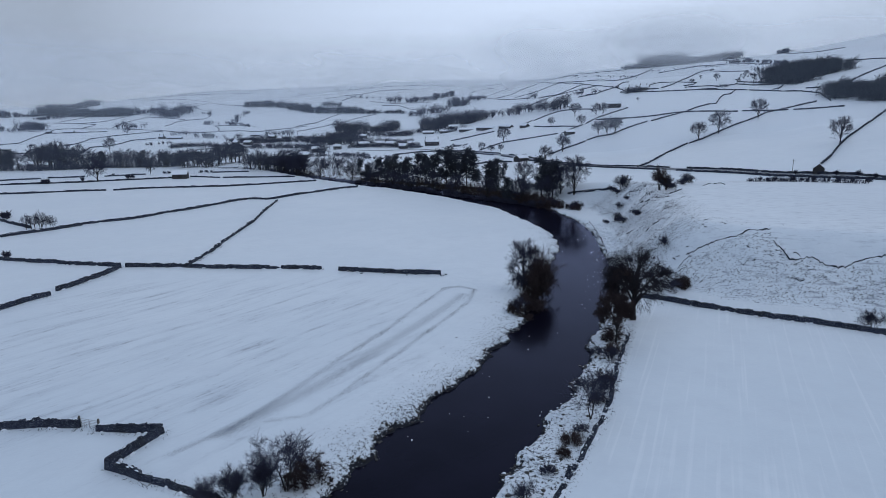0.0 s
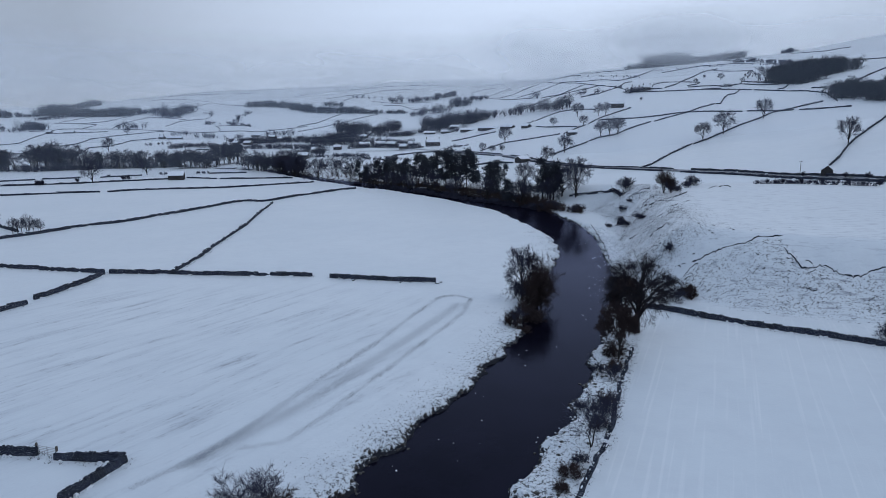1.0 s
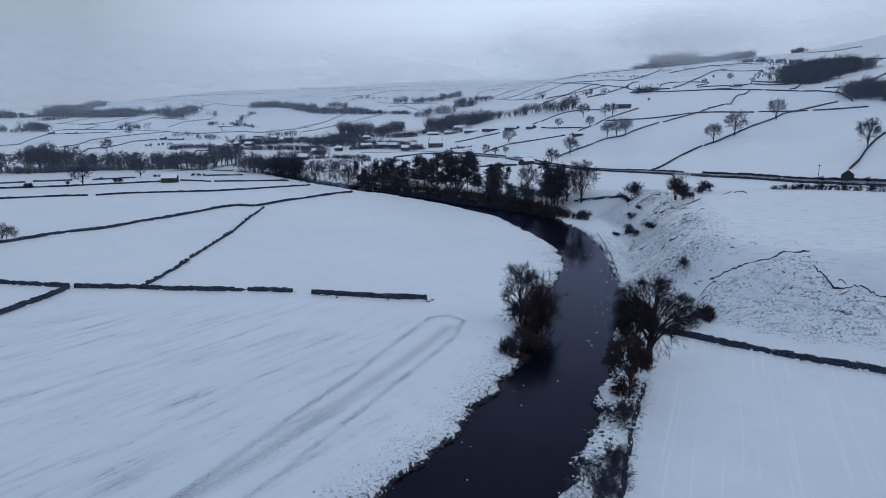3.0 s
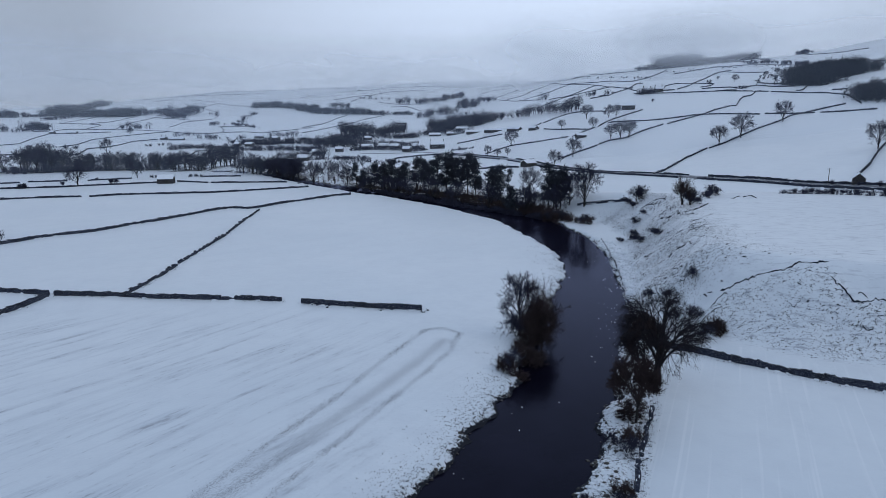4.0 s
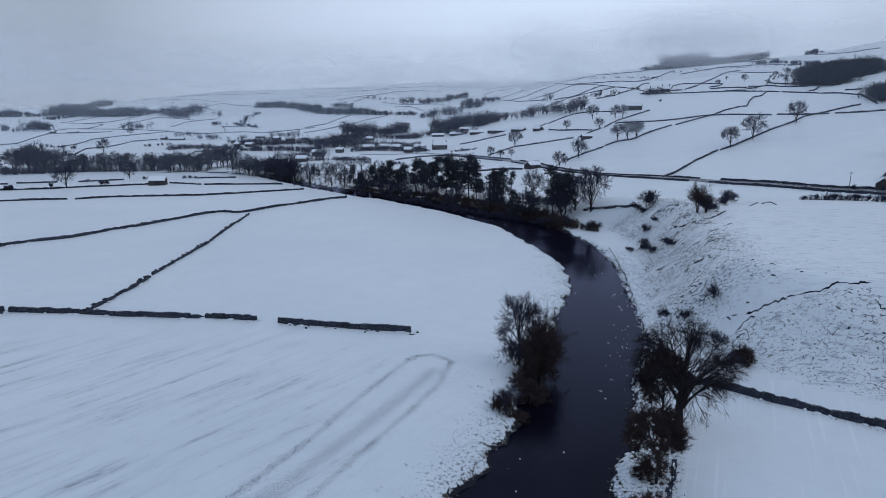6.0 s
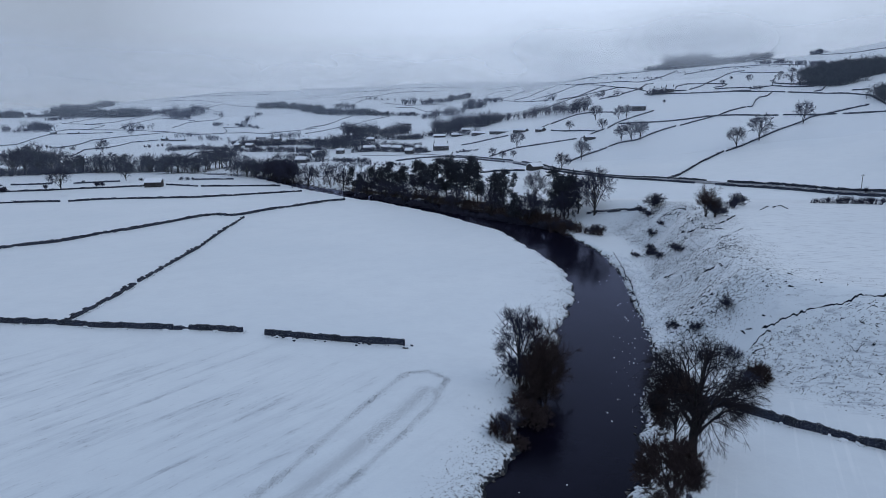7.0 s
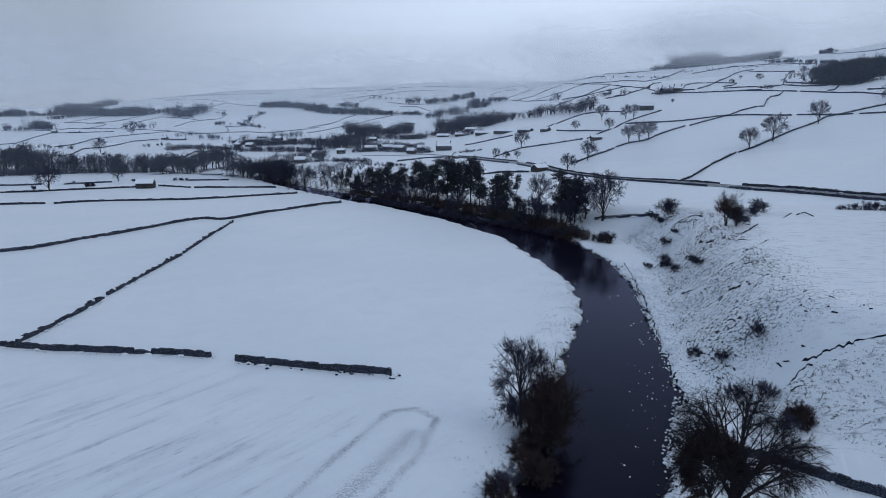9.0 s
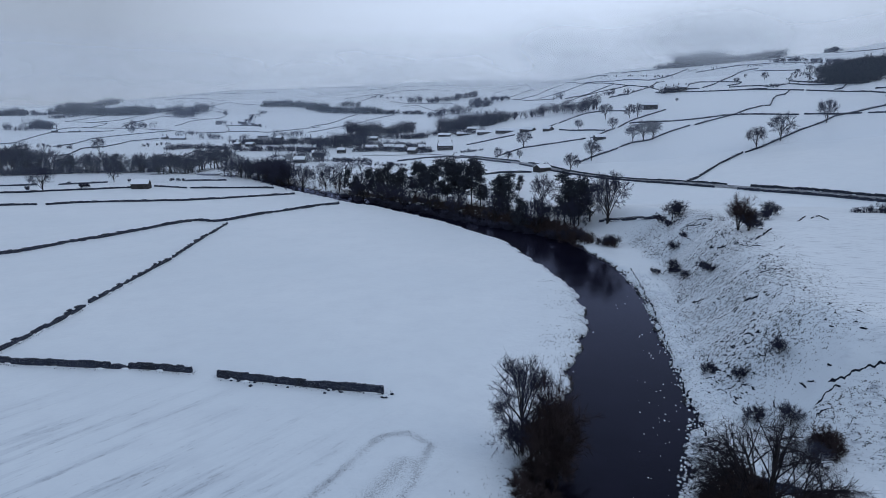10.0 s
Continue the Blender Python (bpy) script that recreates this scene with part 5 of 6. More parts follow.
grove("bare trees on the hill pastures", [(145, 838, 5), (150, 807, 5)], 9, 6, 10, 147)
grove("bare trees on the hill pastures", [(155, 793, 4), (160, 784, 4)], 6, 4, 8, 148)
grove("bare trees beside a hill wall", [(278, 717, 5), (286, 709, 5)], 12, 4, 6, 149)
grove("bare trees on the high pasture", [(194, 842, 3), (197, 837, 3)], 3, 4, 6, 150)
grove("scrub on the high pasture", [(320, 771, 14), (363, 834, 14), (334, 756, 14)], 26, 2, 6, 151)
grove("bushes below the dark wood", [(371, 811, 10), (421, 881, 10)], 22, 6, 11, 152)
grove("dark wood on the snowy hill", [(331, 711, 16), (339, 693, 16), (339, 661, 16)], 200, 16, 25, 153)
grove("dark wood on the snowy hill", [(366, 769, 22), (370, 726, 22), (380, 707, 22), (407, 712, 22)], 330, 14, 22, 154)
grove("dark edge of the hill wood", [(457, 948, 14), (430, 841, 14), (447, 806, 14)], 120, 7, 13, 155)
grove("thin western end of the hill wood", [(472, 1171, 10), (497, 1116, 10), (466, 959, 10)], 80, 6, 11, 156)
grove("dark wood beside the hill pasture", [(300, 545, 8), (292, 500, 14), (292, 470, 14), (296, 448, 14), (304, 425, 14)], 330, 9, 15, 157)
grove("dark wood beside the hill pasture", [(305, 541, 10), (312, 505, 14), (318, 478, 14), (324, 450, 14)], 312, 9, 16, 173)
grove("misty wood along the hilltop", [(395, 1408, 30), (412, 1402, 45), (430, 1395, 45), (443, 1379, 30)], 240, 16, 40, 158)
grove("low end of the misty hilltop wood", [(352, 1420, 12), (375, 1415, 25), (398, 1408, 30)], 110, 5, 17, 174)
grove("misty trees along the hilltop", [(443, 1379, 20), (472, 1369, 20), (492, 1341, 20)], 90, 13, 23, 159)
grove("misty trees along the hilltop", [(501, 1360, 15), (533, 1373, 15)], 50, 13, 22, 160)
grove("misty trees along the hilltop", [(536, 1362, 15), (566, 1362, 15)], 60, 10, 22, 161)
grove("low trees on the skyline", [(643, 1346, 8), (641, 1307, 8)], 40, 8, 13, 162)
grove("scrub scattered over the high pastures", [(89, 2083, 60), (217, 1715, 60), (242, 1164, 60), (280, 1028, 60)], 40, 3, 5, 163)
grove("tussocks and scrub under the moor", [(338, 1205, 40), (415, 1153, 40), (451, 1052, 40), (458, 965, 40)], 60, 2, 4, 164)
grove("dark hedges between the village houses", [(-125, 690, 4), (-100, 692, 4), (-72, 670, 4), (-50, 668, 4)], 171, 3, 8, 180)
grove("bare garden trees behind the village houses", [(-125, 725, 8), (-90, 730, 8), (-60, 705, 8)], 93, 6, 14, 181)
grove("bare trees and hedges of the lower village", [(-300, 845, 10), (-250, 850, 12), (-205, 830, 12), (-180, 790, 10)], 234, 5, 13, 182)
grove("dark hedges along the lower village", [(-265, 745, 6), (-225, 740, 8), (-190, 725, 8), (-160, 690, 8)], 202, 4, 10, 183)
grove("bare trees by the farm buildings", [(-70, 905, 8), (-35, 915, 8), (0, 870, 6)], 78, 6, 15, 184)
grove("bushes beside a far field wall", [(-523, 778, 4), (-521, 789, 4), (-468, 758, 4)], 16, 5, 8, 165)
grove("bushes beside a far field wall", [(-545, 777, 4), (-537, 777, 4)], 6, 6, 7, 166)
grove("bushes beside a far field wall", [(-409, 805, 3), (-400, 808, 3)], 5, 6, 8, 167)
grove("bushes beside a far field wall", [(-400, 828, 3), (-388, 830, 3)], 7, 5, 7, 168)
grove("bare trees beside a far field wall", [(-683, 1214, 8), (-662, 1244, 8), (-635, 1239, 8)], 21, 12, 24, 169)
grove("bare trees behind a far barn", [(-464, 1009, 6), (-464, 1058, 6)], 10, 10, 19, 170)


# ---- stone buildings ----
def house(x, y, turn, long_, deep, wall_h, roof_h, label, chimneys=0, windows=0, walls=None, name="barn", category="barn", z=None):
    ob = thing(name, x, y, label, category, "", turn, z)
    L, D = long_ / 2, deep / 2
    v = [(-L, -D, -1.5), (L, -D, -1.5), (L, D, -1.5), (-L, D, -1.5), (-L, -D, wall_h), (L, -D, wall_h), (L, D, wall_h), (-L, D, wall_h), (-L, 0, wall_h + roof_h - 0.1), (L, 0, wall_h + roof_h - 0.1)]
    part("wall", v, [(0, 1, 5, 4), (1, 2, 6, 9, 5), (2, 3, 7, 6), (3, 0, 4, 8, 7)], walls or HOUSE_STONE, ob)
    e = 0.3
    drop = roof_h * e / D
    for s in (-1, 1):
        rv = [(-L - e, s * (D + e), wall_h - drop), (L + e, s * (D + e), wall_h - drop), (L + e, 0, wall_h + roof_h), (-L - e, 0, wall_h + roof_h)]
        rv += [(a, b, c + 0.28) for a, b, c in rv]
        part("roof", rv, [(0, 1, 2, 3), (4, 5, 6, 7), (0, 1, 5, 4), (1, 2, 6, 5), (2, 3, 7, 6), (3, 0, 4, 7)], SNOW, ob, "roof slope under thick snow")
    for c in range(chimneys):
        s = Soup()
        cx = (-1, 1, 0)[c] * (L - 0.5)
        s.box(cx, 0, wall_h + roof_h + 0.6, 0.7, 0.9, 2.0)
        s.box(cx, 0, wall_h + roof_h + 1.7, 0.9, 1.1, 0.2)
        stack = part("chimney", s.v, s.f, HOUSE_STONE, ob)
        for px in (-0.2, 0.2):
            s = Soup()
            s.tube([Vector((cx, px, wall_h + roof_h + 1.8)), Vector((cx, px, wall_h + roof_h + 2.25))], [0.14, 0.11], 6)
            part("chimney_pot", s.v, s.f, EARTH, stack, "clay pot")
    rows = (wall_h * 0.30, wall_h * 0.75) if wall_h > 4.2 else (wall_h * 0.5,)
    for s in (-1, 1):
        for i in range(windows):
            for zz in rows:
                w = Soup()
                w.box(-L + long_ * (i + 0.5) / windows, s * (D + 0.01), zz, 1.0, 0.10, 1.2)
                pane = part("window", w.v, w.f, GLASS, ob, "dark window pane")
                w = Soup()
                w.box(-L + long_ * (i + 0.5) / windows, s * (D + 0.06), zz - 0.68, 1.25, 0.2, 0.12)
                part("sill", w.v, w.f, RENDERED, pane, "pale stone sill")
        d = Soup()
        d.box(L * 0.12, s * (D + 0.02), 1.0, 1.3 if windows else 2.4, 0.12, 2.1 if windows else 2.8)
        part("door", d.v, d.f, PAINT, ob, "dark plank door")
    return ob


house(-183, 400, 12, 9, 6, 3.0, 2.0, "small stone field barn with snow on its roof")
house(154, 661, -20, 12, 6, 3.8, 2.2, "lone dark stone barn on the hillside")
house(40.5, 452, 40, 9, 6, 2.4, 1.8, "low stone roadside barn with snowy roof")
house(90, 546, 10, 8, 5, 2.2, 1.6, "small stone hut beside a field wall")
house(-34, 680, 14, 14.5, 7.5, 4.5, 2.9, "two-storey stone farmhouse with two gable chimneys", 2, 4, name="house", category="house")
house(153.5, 278.5, 62, 5.2, 4.2, 2.2, 1.8, "small grey stone cottage beside the lane", 0, 2, None, "house", "house")
VILLAGE = [(-111, 705, 4, 15, 8), (-94, 711, -6, 13, 8), (-80, 696, 6, 14, 8), (-62, 648, 4, 11, 7), (-57, 686, 12, 10, 7), (-136, 860, 0, 14, 8), (-49, 888, -4, 19, 10), (-24, 893, 8, 22, 10), (4, 838, 4, 26, 10), (-15, 962, 3, 18, 9), (29, 768, -30, 30, 8), (47, 712, -62, 30, 6), (63, 664, -66, 16, 6), (198, 765, 4, 14, 7), (211, 766, 0, 13, 7), (-440, 957, 4, 26, 9), (-462, 962, 0, 14, 8), (-749, 1130, 8, 13, 8), (-706, 1120, 4, 22, 9), (-147, 578, -8, 13, 7), (-330, 1000, 10, 16, 8), (-285, 942, 0, 14, 8), (-254, 906, 8, 15, 8), (-237, 917, 4, 12, 8), (-279, 815, 0, 14, 8), (-296, 818, 12, 11, 7), (-136, 680, 20, 12, 7), (-152, 651, 6, 13, 7), (-166, 582, -4, 12, 7), (-126, 1181, 0, 18, 9), (-205, 880, 6, 13, 8), (-310, 860, 6, 12, 8), (-190, 800, 0, 12, 7)]
random.seed(24)
for i, (x, y, a, l, d) in enumerate(VILLAGE):
    farm = l > 15
    house(x, y, a + random.uniform(-25, 25) * (l < 15.5), l * (0.85 if farm else 0.72) * random.uniform(0.85, 1.1), d * 0.8, random.uniform(2.9, 3.6) if not farm else 2.1, random.uniform(1.9, 2.5), "long farm building under deep snow" if farm else "stone village house under a snowy roof", 0 if farm else 2, 0 if farm else 3, name="farm_building" if farm else "house", category="barn" if farm else "house")


# ---- gate in the near wall ----
gate = thing("field_gate", -47.8, 71.1, "five-barred galvanised field gate between two wall ends", "gate", turn=-15)
for k in range(5):
    s = Soup()
    s.box(0, 0, 0.25 + 0.22 * k, 2.6, 0.05, 0.05)
    part("bar", s.v, s.f, GALVANISED, gate)
for x in (-1.3, 0, 1.3):
    s = Soup()
    s.box(x, 0, 0.65, 0.06, 0.06, 1.15)
    part("upright", s.v, s.f, GALVANISED, gate)
for x in (-1.5, 1.5):
    s = Soup()
    s.box(x, 0, 0.6, 0.18, 0.18, 1.7)
    part("gatepost", s.v, s.f, WOOD, gate, "weathered timber post")


# ---- telegraph pole beside the lane ----
pole = thing("telegraph_pole", 147.5, 288.5, "tall dark timber telegraph pole beside the lane", "pole")
s = Soup()
s.tube([Vector((0, 0, -0.5)), Vector((0, 0, 6))], [0.14, 0.10], 8)
part("shaft", s.v, s.f, WOOD, pole)
s = Soup()
s.box(0, 0, 5.6, 1.6, 0.12, 0.14)
part("crossarm", s.v, s.f, WOOD, pole)


# ---- eroded edges and ruined wall on the bluff ----
def earth_scar(points, height, label):
    """A jagged broken edge of bare earth: one uneven ridge, steep on its lower side."""
    n = max(int(np.hypot(*np.diff(np.array(points), axis=0).T).sum() / 0.2), 8)
    line = resample(points, n)
    t = np.gradient(line, axis=0)
    t /= np.hypot(t[:, 0], t[:, 1])[:, None]
    line = line + np.stack([t[:, 1], -t[:, 0]], -1) * (0.2 * wobble(line[:, 0], line[:, 1], 0.9, 3) + 0.2 * wobble(line[:, 0], line[:, 1], 0.23, 6))[:, None]
    z = ground_z(line[:, 0], line[:, 1])
    s = Soup()
    for i in range(n):
        taper = min(1.0, min(i, n - 1 - i) / 3 + 0.25)
        h = height * 0.6 * taper * max(0.05, 0.5 + 0.6 * float(wobble(line[i, 0], line[i, 1], 0.9, 8)) + random.uniform(-0.2, 0.2))
        if wobble(line[i, 0], line[i, 1], 1.6, 5) < (-0.9 if len(points) > 7 else -0.42):
            h = -0.25
        wide = (0.085 if height > 0.4 else 0.07) * taper * random.uniform(0.6, 1.4)
        nx_, ny_ = t[i, 1] * wide, -t[i, 0] * wide
        x, y = line[i]
        s.v += [(x + nx_ * 1.6, y + ny_ * 1.6, z[i] - 0.25), (x + nx_ * 0.3, y + ny_ * 0.3, z[i] + h), (x - nx_, y - ny_, z[i] + h * 0.7), (x - nx_ * 1.8, y - ny_ * 1.8, z[i] - 0.25)]
        if i:
            k = i * 4
            s.f += [(k - 4 + j, k + j, k + j + 1, k - 3 + j) for j in range(3)]
    tagged(new("earth_scar", mesh_of("earth_scar", s.v, s.f, EARTH, True)), label, "earth bank", "eroded edges on the bluff")


random.seed(25)
earth_scar([(50.2, 142.4), (53.0, 142.1), (55.4, 141.5), (57.8, 141.1), (60.8, 139.9), (63.2, 140.4), (64.9, 139.2), (67.4, 139.2)], 0.5, "broken turf edge above the hollow of the slope")
earth_scar([(48.1, 141.1), (49.4, 141.4), (50.6, 141.8), (51.6, 141.5)], 0.4, "short broken turf edge on the slope")
earth_scar([(47.8, 139.7), (48.8, 140.2), (49.7, 140.0)], 0.35, "short broken turf edge on the slope")
for points in ([(58.3, 138.7), (59.1, 138.5), (59.9, 138.1)], [(61.2, 137.1), (61.5, 136.2), (62.4, 135.9)], [(59.5, 135.3), (59.7, 134.5), (60.1, 134.4), (61.1, 134.7)], [(65.7, 132.3), (66.3, 131.9)], [(62.7, 135.5), (63.2, 135.3)], [(68.1, 129.0), (68.8, 128.4), (69.7, 127.9)]):
    earth_scar(points, 0.3, "small patch of torn turf in the hollow")
earth_scar([(66.6, 136.3), (66.8, 134.8), (67.4, 134.5), (67.7, 133.5), (68.0, 132.5), (68.3, 131.7), (69.4, 131.6), (70.5, 131.6), (71.9, 131.5), (72.6, 131.1), (73.3, 130.5), (73.6, 130.1), (74.3, 129.5), (75.3, 128.9), (76.5, 128.3), (79.7, 128.4), (82.4, 128.2), (88, 127)], 0.5, "broken turf edge above the hollow of the slope")
earth_scar([(69.0, 132.7), (70.0, 132.8), (70.3, 132.5), (70.6, 131.8)], 0.35, "short broken turf edge on the slope")
earth_scar([(61.3, 243.0), (63.3, 241.2), (64.9, 239.4), (65.9, 236.9), (66.3, 232.2)], 0.7, "dark eroded earth ledge on the slope")
earth_scar([(62.0, 242.8), (64.3, 234.6)], 0.4, "dark eroded earth ledge on the slope")
earth_scar([(58.5, 210.6), (59.3, 204.3), (60.6, 200.2)], 0.9, "dark eroded earth ledge on the slope")
earth_scar([(60.3, 193.7), (62.5, 193.5)], 0.7, "dark eroded earth ledge on the slope")
earth_scar([(64.4, 200.9), (67.8, 205.5), (72.7, 213.1)], 0.8, "dark eroded earth ledge on the slope")
earth_scar([(57.2, 182.9), (58.7, 183.5), (61.3, 185.6)], 0.6, "dark eroded earth ledge on the slope")
earth_scar([(84.3, 225.3), (90.8, 235.6)], 0.5, "dark eroded earth ledge on the slope")
earth_scar([(89.6, 230.5), (95.6, 237.9), (93.1, 228.3)], 0.6, "dark eroded earth ledge on the slope")
earth_scar([(48.5, 189.2), (49.3, 186.2), (50.5, 184.7)], 0.7, "dark eroded earth ledge on the slope")
earth_scar([(50.4, 170.0), (51.2, 167.9), (52.4, 166.5)], 0.7, "dark eroded earth ledge on the slope")
earth_scar([(48.7, 170.6), (49.6, 169.5)], 0.4, "dark eroded earth ledge on the slope")
earth_scar([(55.1, 176.7), (56.1, 174.4)], 0.4, "dark eroded earth ledge on the slope")
earth_scar([(54.8, 153.1), (55.5, 153.6)], 0.4, "dark eroded earth ledge on the slope")
earth_scar([(47.3, 172.4), (48.5, 170.4)], 0.4, "dark eroded earth ledge on the slope")
earth_scar([(63.2, 189.1), (67.3, 194.1)], 0.3, "dark eroded earth ledge on the slope")
earth_scar([(45.1, 227.9), (44.0, 213.0), (42.6, 195.8), (40.0, 175.9), (38.3, 166.5), (37.0, 153.1), (36.2, 145.7), (35.0, 139.3)], 0.4, "low cut edge of the river terrace")


# ---- scattered stuff: tufts of dead grass, hay, shingle and river stones ----
rng = np.random.default_rng(7)


def scatter(name, label, category, material, spots, blades, length, width, lean):
    """Small drooping blades at many spots, as one mesh."""
    n = len(spots)
    x, y = spots[:, 0], spots[:, 1]
    z = ground_z(x, y)
    k = n * blades
    bx = np.repeat(x, blades) + rng.normal(0, 0.10, k)
    by = np.repeat(y, blades) + rng.normal(0, 0.10, k)
    bz = np.repeat(z, blades)
    a = rng.uniform(0, 6.283, k)
    out = rng.uniform(0.3, 1.0, k) * lean
    ln = length * rng.uniform(0.5, 1.3, k)
    w = width
    v = np.empty((k, 3, 3))
    v[:, 0] = np.stack([bx + w * np.sin(a), by - w * np.cos(a), bz - 0.04], -1)
    v[:, 1] = np.stack([bx - w * np.sin(a), by + w * np.cos(a), bz - 0.04], -1)
    v[:, 2] = np.stack([bx + np.cos(a) * ln * out, by + np.sin(a) * ln * out, bz + ln * (1.05 - 0.6 * out)], -1)
    f = np.arange(k * 3).reshape(k, 3)
    tagged(new(name, mesh_of(name, v.reshape(-1, 3), f.tolist(), material, True)), label, category, kind="stuff")


def where(test, x0, x1, y0, y1, tries):
    """Random spots in a stretch of the plan, kept with the chance that test gives."""
    x, y = rng.uniform(x0, x1, tries), rng.uniform(y0, y1, tries)
    keep = rng.random(tries) < test(x, y)
    return np.stack([x[keep], y[keep]], -1)


def patchy(x, y):
    return np.clip(0.35 + 0.9 * wobble(x, y, 2.6, 4) + 0.5 * wobble(x, y, 9, 2), 0, 1)


def west_bank(x, y):
    d = side_of(x, y, BANK_WEST)
    return patchy(x, y) * np.clip(1 + d / 9, 0, 1) * (d < 1.0) * 0.8


def east_bank(x, y):
    d = -side_of(x, y, BANK_EAST)
    return patchy(x, y) * (d < 1.0) * np.clip((6.8 + d) / 1.5, 0, 1) * 0.8


def bluff(x, y):
    d = side_of(x, y, TOE)
    hollow = (y < np.interp(x, SCAR_X, SCAR_Y)) & (x > 47)
    face = np.clip((y - 141) / 10, 0, 1) * np.clip((25 - d) / 10, 0, 1)
    return patchy(x, y) * np.clip((d + 3) / 4, 0, 1) * np.where(hollow, 0.28, face * 0.55)


spots = np.concatenate([where(west_bank, -30, 32, 50, 215, 48000), where(east_bank, -6, 46, 48, 215, 26000), where(bluff, 36, 110, 70, 262, 42000)])
scatter("grass_tufts", "tufts of dead grass poking through the snow", "grass", GRASS, spots, 3, 0.26, 0.035, 0.8)


def turf_cracks(name, label, spots, lo, hi, height, seed, broad=1.0):
    """Short jagged dark edges of broken turf that follow the contour of the slope."""
    random.seed(seed)
    s = Soup()
    near = np.array(TOE, float)
    for x, y in spots:
        k = int(np.argmin(np.hypot(near[:-1, 0] / 2 + near[1:, 0] / 2 - x, near[:-1, 1] / 2 + near[1:, 1] / 2 - y)))
        a = math.atan2(near[k + 1, 1] - near[k, 1], near[k + 1, 0] - near[k, 0]) if y > 143 else 0.05
        a += random.gauss(0, 0.28)
        n = random.randint(3, 6)
        step = random.uniform(lo, hi) * random.choice((0.5, 0.7, 1.0)) / n
        px, py = x, y
        base = len(s.v)
        for i in range(n + 1):
            z = gz(px, py)
            w = random.uniform(0.02, 0.05) * broad * (0.4 if i in (0, n) else 1.0)
            h = height * random.uniform(0.4, 1.0) * (0.2 if i in (0, n) else 1.0)
            c, d = -math.sin(a) * w, math.cos(a) * w
            s.v += [(px - c, py - d, z - 0.1), (px - c * 0.4, py - d * 0.4, z + h), (px + c, py + d, z + h * 0.5), (px + c * 1.5, py + d * 1.5, z - 0.1)]
            px, py = px + math.cos(a) * step, py + math.sin(a) * step
            a += random.gauss(0, 0.2)
        for i in range(n):
            k = base + i * 4
            s.f += [(k + j, k + 4 + j, k + 5 + j, k + 1 + j) for j in range(3)]
    tagged(new(name, mesh_of(name, s.v, s.f, EARTH, True)), label, "turf", kind="stuff")


def hollow_ground(x, y):
    d = side_of(x, y, TOE)
    return (y < np.interp(x, SCAR_X, SCAR_Y) - 0.6) * (x > 47.5) * np.clip((d + 2.5) / 2, 0, 1) * np.clip((22 - d) / 4, 0, 1) * np.clip(0.45 + 0.7 * wobble(x, y, 6, 8), 0.15, 1) * 0.6


def face_ground(x, y):
    d = side_of(x, y, TOE)
    return np.clip((d + 1) / 3, 0, 1) * np.clip((18 - d) / 5, 0, 1) * np.clip((y - 143) / 8, 0, 1) * np.clip(0.3 + 0.9 * wobble(x, y, 5, 3), 0, 1)


turf_cracks("turf_edges", "short dark edges of broken turf in the hollow", where(hollow_ground, 47, 95, 100, 142, 6500), 0.25, 1.0, 0.08, 51)
turf_cracks("turf_edges", "short dark edges of broken turf on the river bluff", where(face_ground, 38, 84, 143, 262, 8000), 0.3, 1.5, 0.16, 52, 2.0)


def wall_foot(x, y):
    best = np.zeros(np.shape(x))
    for line in NEAR_WALLS:
        best = np.maximum(best, along(x, y, line, 1.3))
    return (best > 0) * 0.8 * patchy(x, y)


spots = where(wall_foot, -135, 75, 55, 215, 120000)
scatter("wall_foot_grass", "dead grass along the feet of the walls", "grass", GRASS, spots, 3, 0.3, 0.04, 0.7)


def feed(x, y):
    return np.maximum(along(x, y, FEED_OUT, 1.3), along(x, y, FEED_BACK, 1.2)) ** 2 * patchy(x, y) * np.clip((y - 73) / 9, 0.06, 1)


spots = where(feed, -36, 4, 64, 140, 90000)
scatter("trodden_hay", "line of scattered trodden hay on the snow", "hay", HAY, spots, 2, 0.17, 0.028, 1.0)


def stones(name, label, spots, lo, hi, material, sink):
    s = Soup()
    random.seed(31)
    for x, y, z in spots:
        d = random.uniform(lo, hi)
        s.box(x, y, z - sink * d, d, d * random.uniform(0.6, 1.0), d * random.uniform(0.4, 0.7), random.uniform(0, 3), 0.22, 0.7)
    tagged(new(name, mesh_of(name, s.v, s.f, material, True)), label, "stones", kind="stuff")


def shallows(x, y):
    d = in_river(x, y)
    e = -side_of(x, y, BANK_EAST)
    w = side_of(x, y, BANK_WEST)
    return (d > 0) * (0.07 + 0.75 * np.clip(1 - np.abs(w - 5) / 5, 0, 1) * np.clip((82 - y) / 10, 0, 1) * np.clip(0.2 + 1.4 * wobble(x, y, 2.2, 9), 0, 1) + 0.9 * np.clip(1 - e / 8, 0, 1) * np.clip((y - 120) / 15, 0, 1) * np.clip((200 - y) / 30, 0, 1)) * np.clip(0.5 + wobble(x, y, 7, 6), 0, 1)


sp = where(shallows, -20, 46, 52, 215, 4200)
stones("ice_and_snowy_stones", "small snow-capped stones and floating ice in the river", [(x, y, WATER_LEVEL + 0.04) for x, y in sp], 0.05, 0.24, SNOW, 0.0)


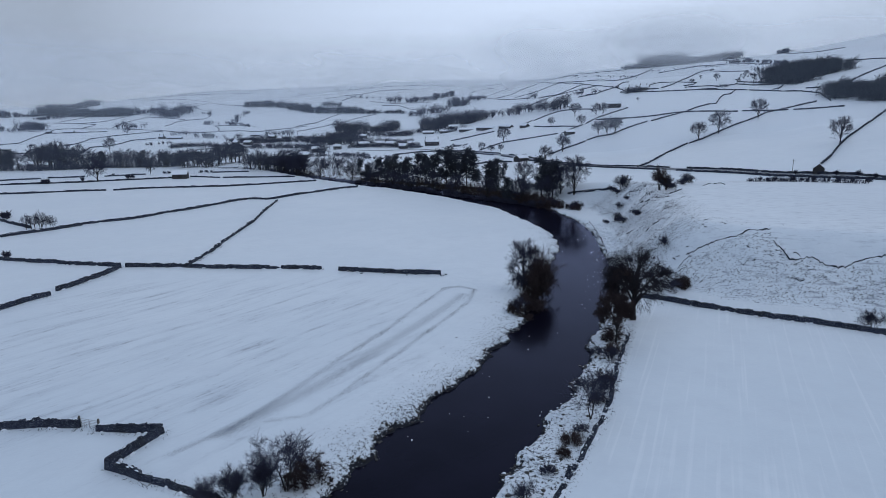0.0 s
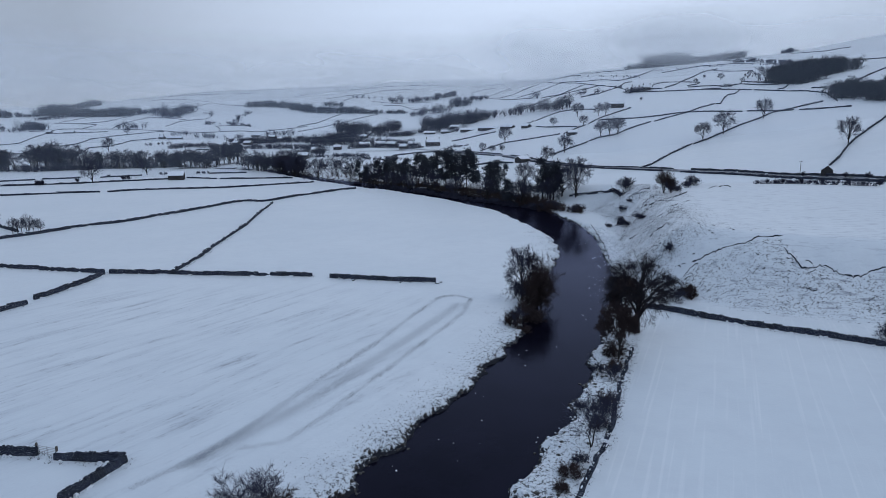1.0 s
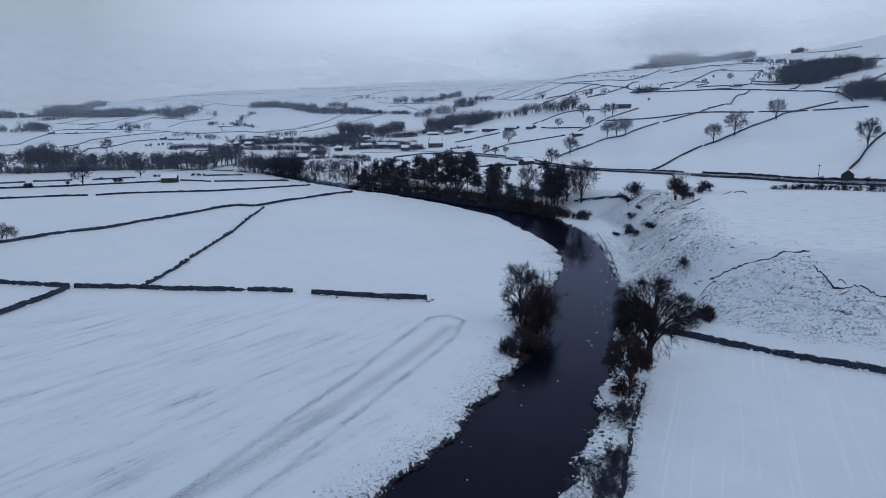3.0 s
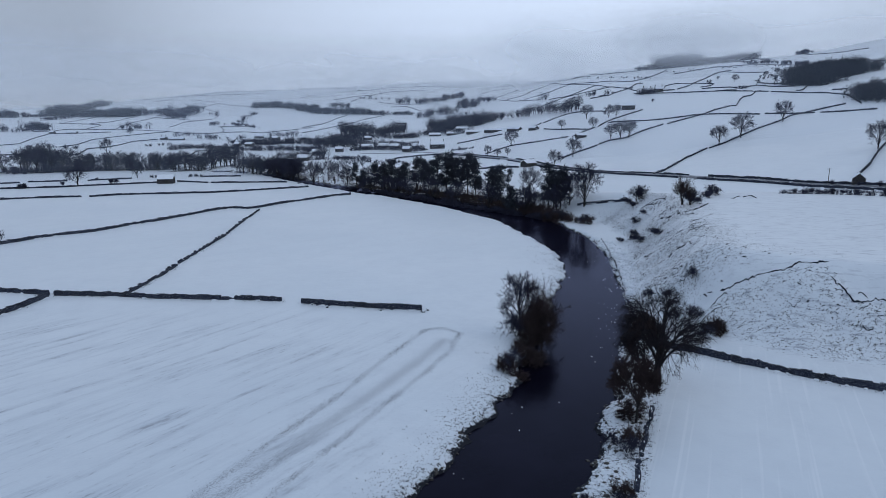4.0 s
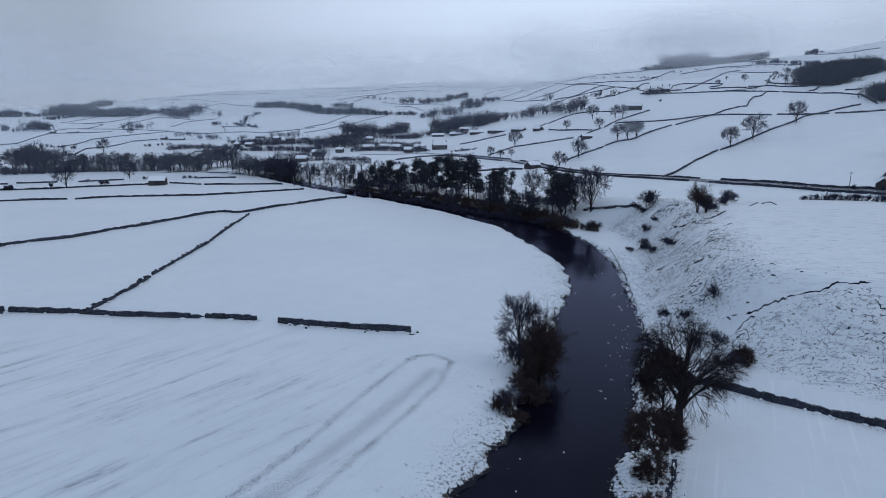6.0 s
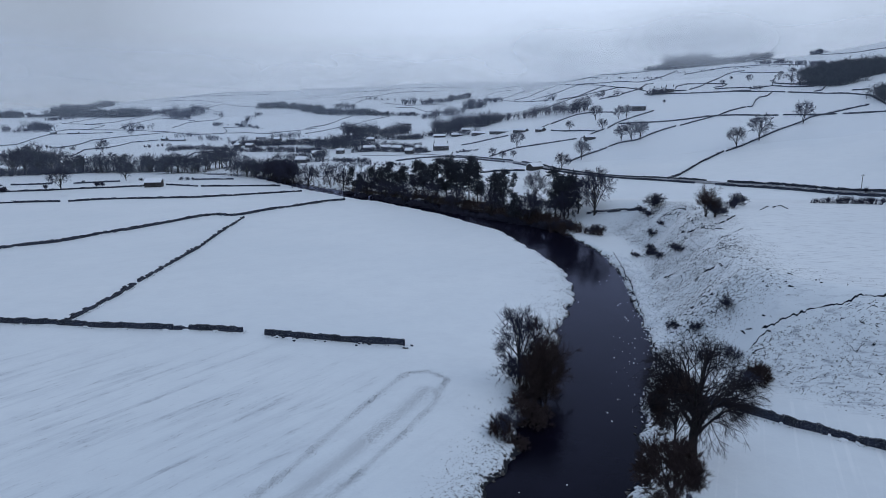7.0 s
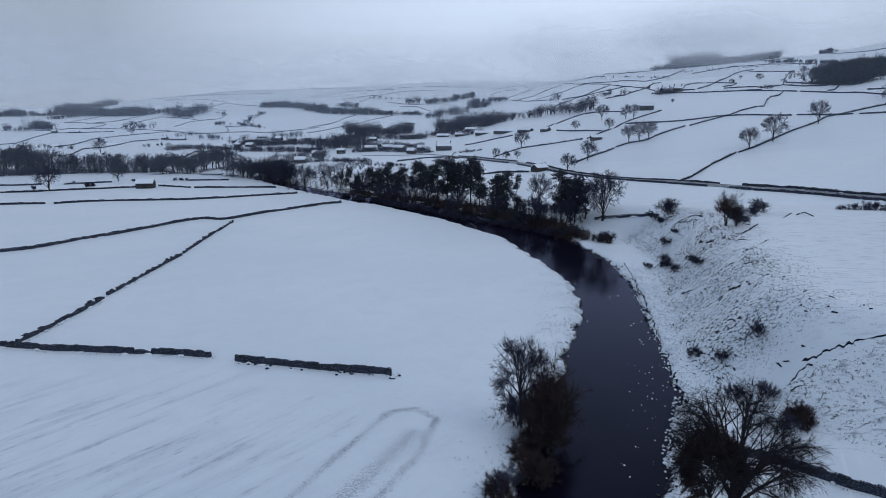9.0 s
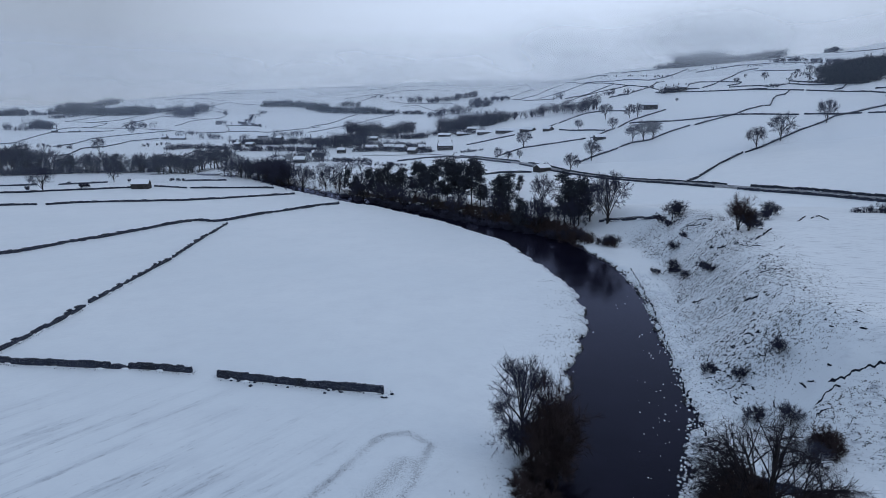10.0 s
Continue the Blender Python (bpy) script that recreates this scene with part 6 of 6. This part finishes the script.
def boulders(name, label, spots, lo, hi, material, sink):
    """Rounded lumps: a jittered icosahedron each."""
    random.seed(33)
    g = (1 + 5 ** 0.5) / 2
    shape = [Vector(p).normalized() for p in ((-1, g, 0), (1, g, 0), (-1, -g, 0), (1, -g, 0), (0, -1, g), (0, 1, g), (0, -1, -g), (0, 1, -g), (g, 0, -1), (g, 0, 1), (-g, 0, -1), (-g, 0, 1))]
    tris = ((0, 11, 5), (0, 5, 1), (0, 1, 7), (0, 7, 10), (0, 10, 11), (1, 5, 9), (5, 11, 4), (11, 10, 2), (10, 7, 6), (7, 1, 8), (3, 9, 4), (3, 4, 2), (3, 2, 6), (3, 6, 8), (3, 8, 9), (4, 9, 5), (2, 4, 11), (6, 2, 10), (8, 6, 7), (9, 8, 1))
    v, f = [], []
    for x, y, z in spots:
        r = random.uniform(lo, hi) / 2
        turn = Matrix.Rotation(random.uniform(0, 6.28), 3, "Z")
        b = len(v)
        for p in shape:
            q = turn @ p * r * random.uniform(0.8, 1.15)
            v.append((x + q.x * 1.15, y + q.y, z + q.z * 0.6 - sink * r))
        f += [(b + i, b + j, b + k) for i, j, k in tris]
    tagged(new(name, mesh_of(name, v, f, material)), label, "stones", kind="stuff")


def fallen(x, y):
    return along(x, y, NEAR_WALLS[5], 2.2) * (side_of(x, y, NEAR_WALLS[5]) > 0.3) * np.clip(0.3 + wobble(x, y, 2.5, 2), 0, 1)


sp = where(fallen, -34, -4, 146, 154, 500)
boulders("fallen_stones", "dark stones fallen along the foot of a field wall", [(x, y, gz(x, y) + 0.08) for x, y in sp], 0.2, 0.6, STONE, 0.0)


def east_edge(x, y):
    e = -side_of(x, y, BANK_EAST)
    return (e > -4.6) * (shore(x, y) < 0.3) * (e < 0.5) * np.clip(1.1 + e / 6, 0.15, 1) * np.clip(0.5 + 0.8 * wobble(x, y, 2.0, 3), 0, 1)


sp = where(east_edge, -8, 40, 46, 140, 11000)
boulders("snowy_boulders", "rounded snow-capped boulders along the river's edge", [(x, y, max(gz(x, y), WATER_LEVEL) + 0.12) for x, y in sp], 0.18, 0.6, SNOW, 0.2)
boulders("wet_boulders", "dark wet boulders between the snowy ones", [(x + 0.35, y - 0.3, max(gz(x, y), WATER_LEVEL)) for x, y in sp[::2]], 0.25, 0.75, ROCK, 0.0)


def margin(x, y):
    e = -side_of(x, y, BANK_EAST)
    return (e > -5) * (e < 0.7) * np.clip(0.45 + 0.6 * wobble(x, y, 2.2, 6), 0, 1)


sp = where(margin, 28, 48, 124, 226, 13000)
stones("snowy_shore_stones", "snow-capped stones along the shingle shore", [(x, y, max(gz(x, y), WATER_LEVEL) + 0.08) for x, y in sp], 0.10, 0.34, SNOW, 0.0)
sp = where(lambda x, y: np.where((x > 25) & (y > 120), 0.14, 1.0) * np.clip(1 - np.abs(shore(x, y) + 0.3) / 1.0, 0, 1) * 0.8, -30, 46, 48, 235, 26000)
stones("shingle", "dark wet shingle along the water's edge", [(x, y, max(gz(x, y), WATER_LEVEL)) for x, y in sp], 0.18, 0.55, ROCK, 0.1)
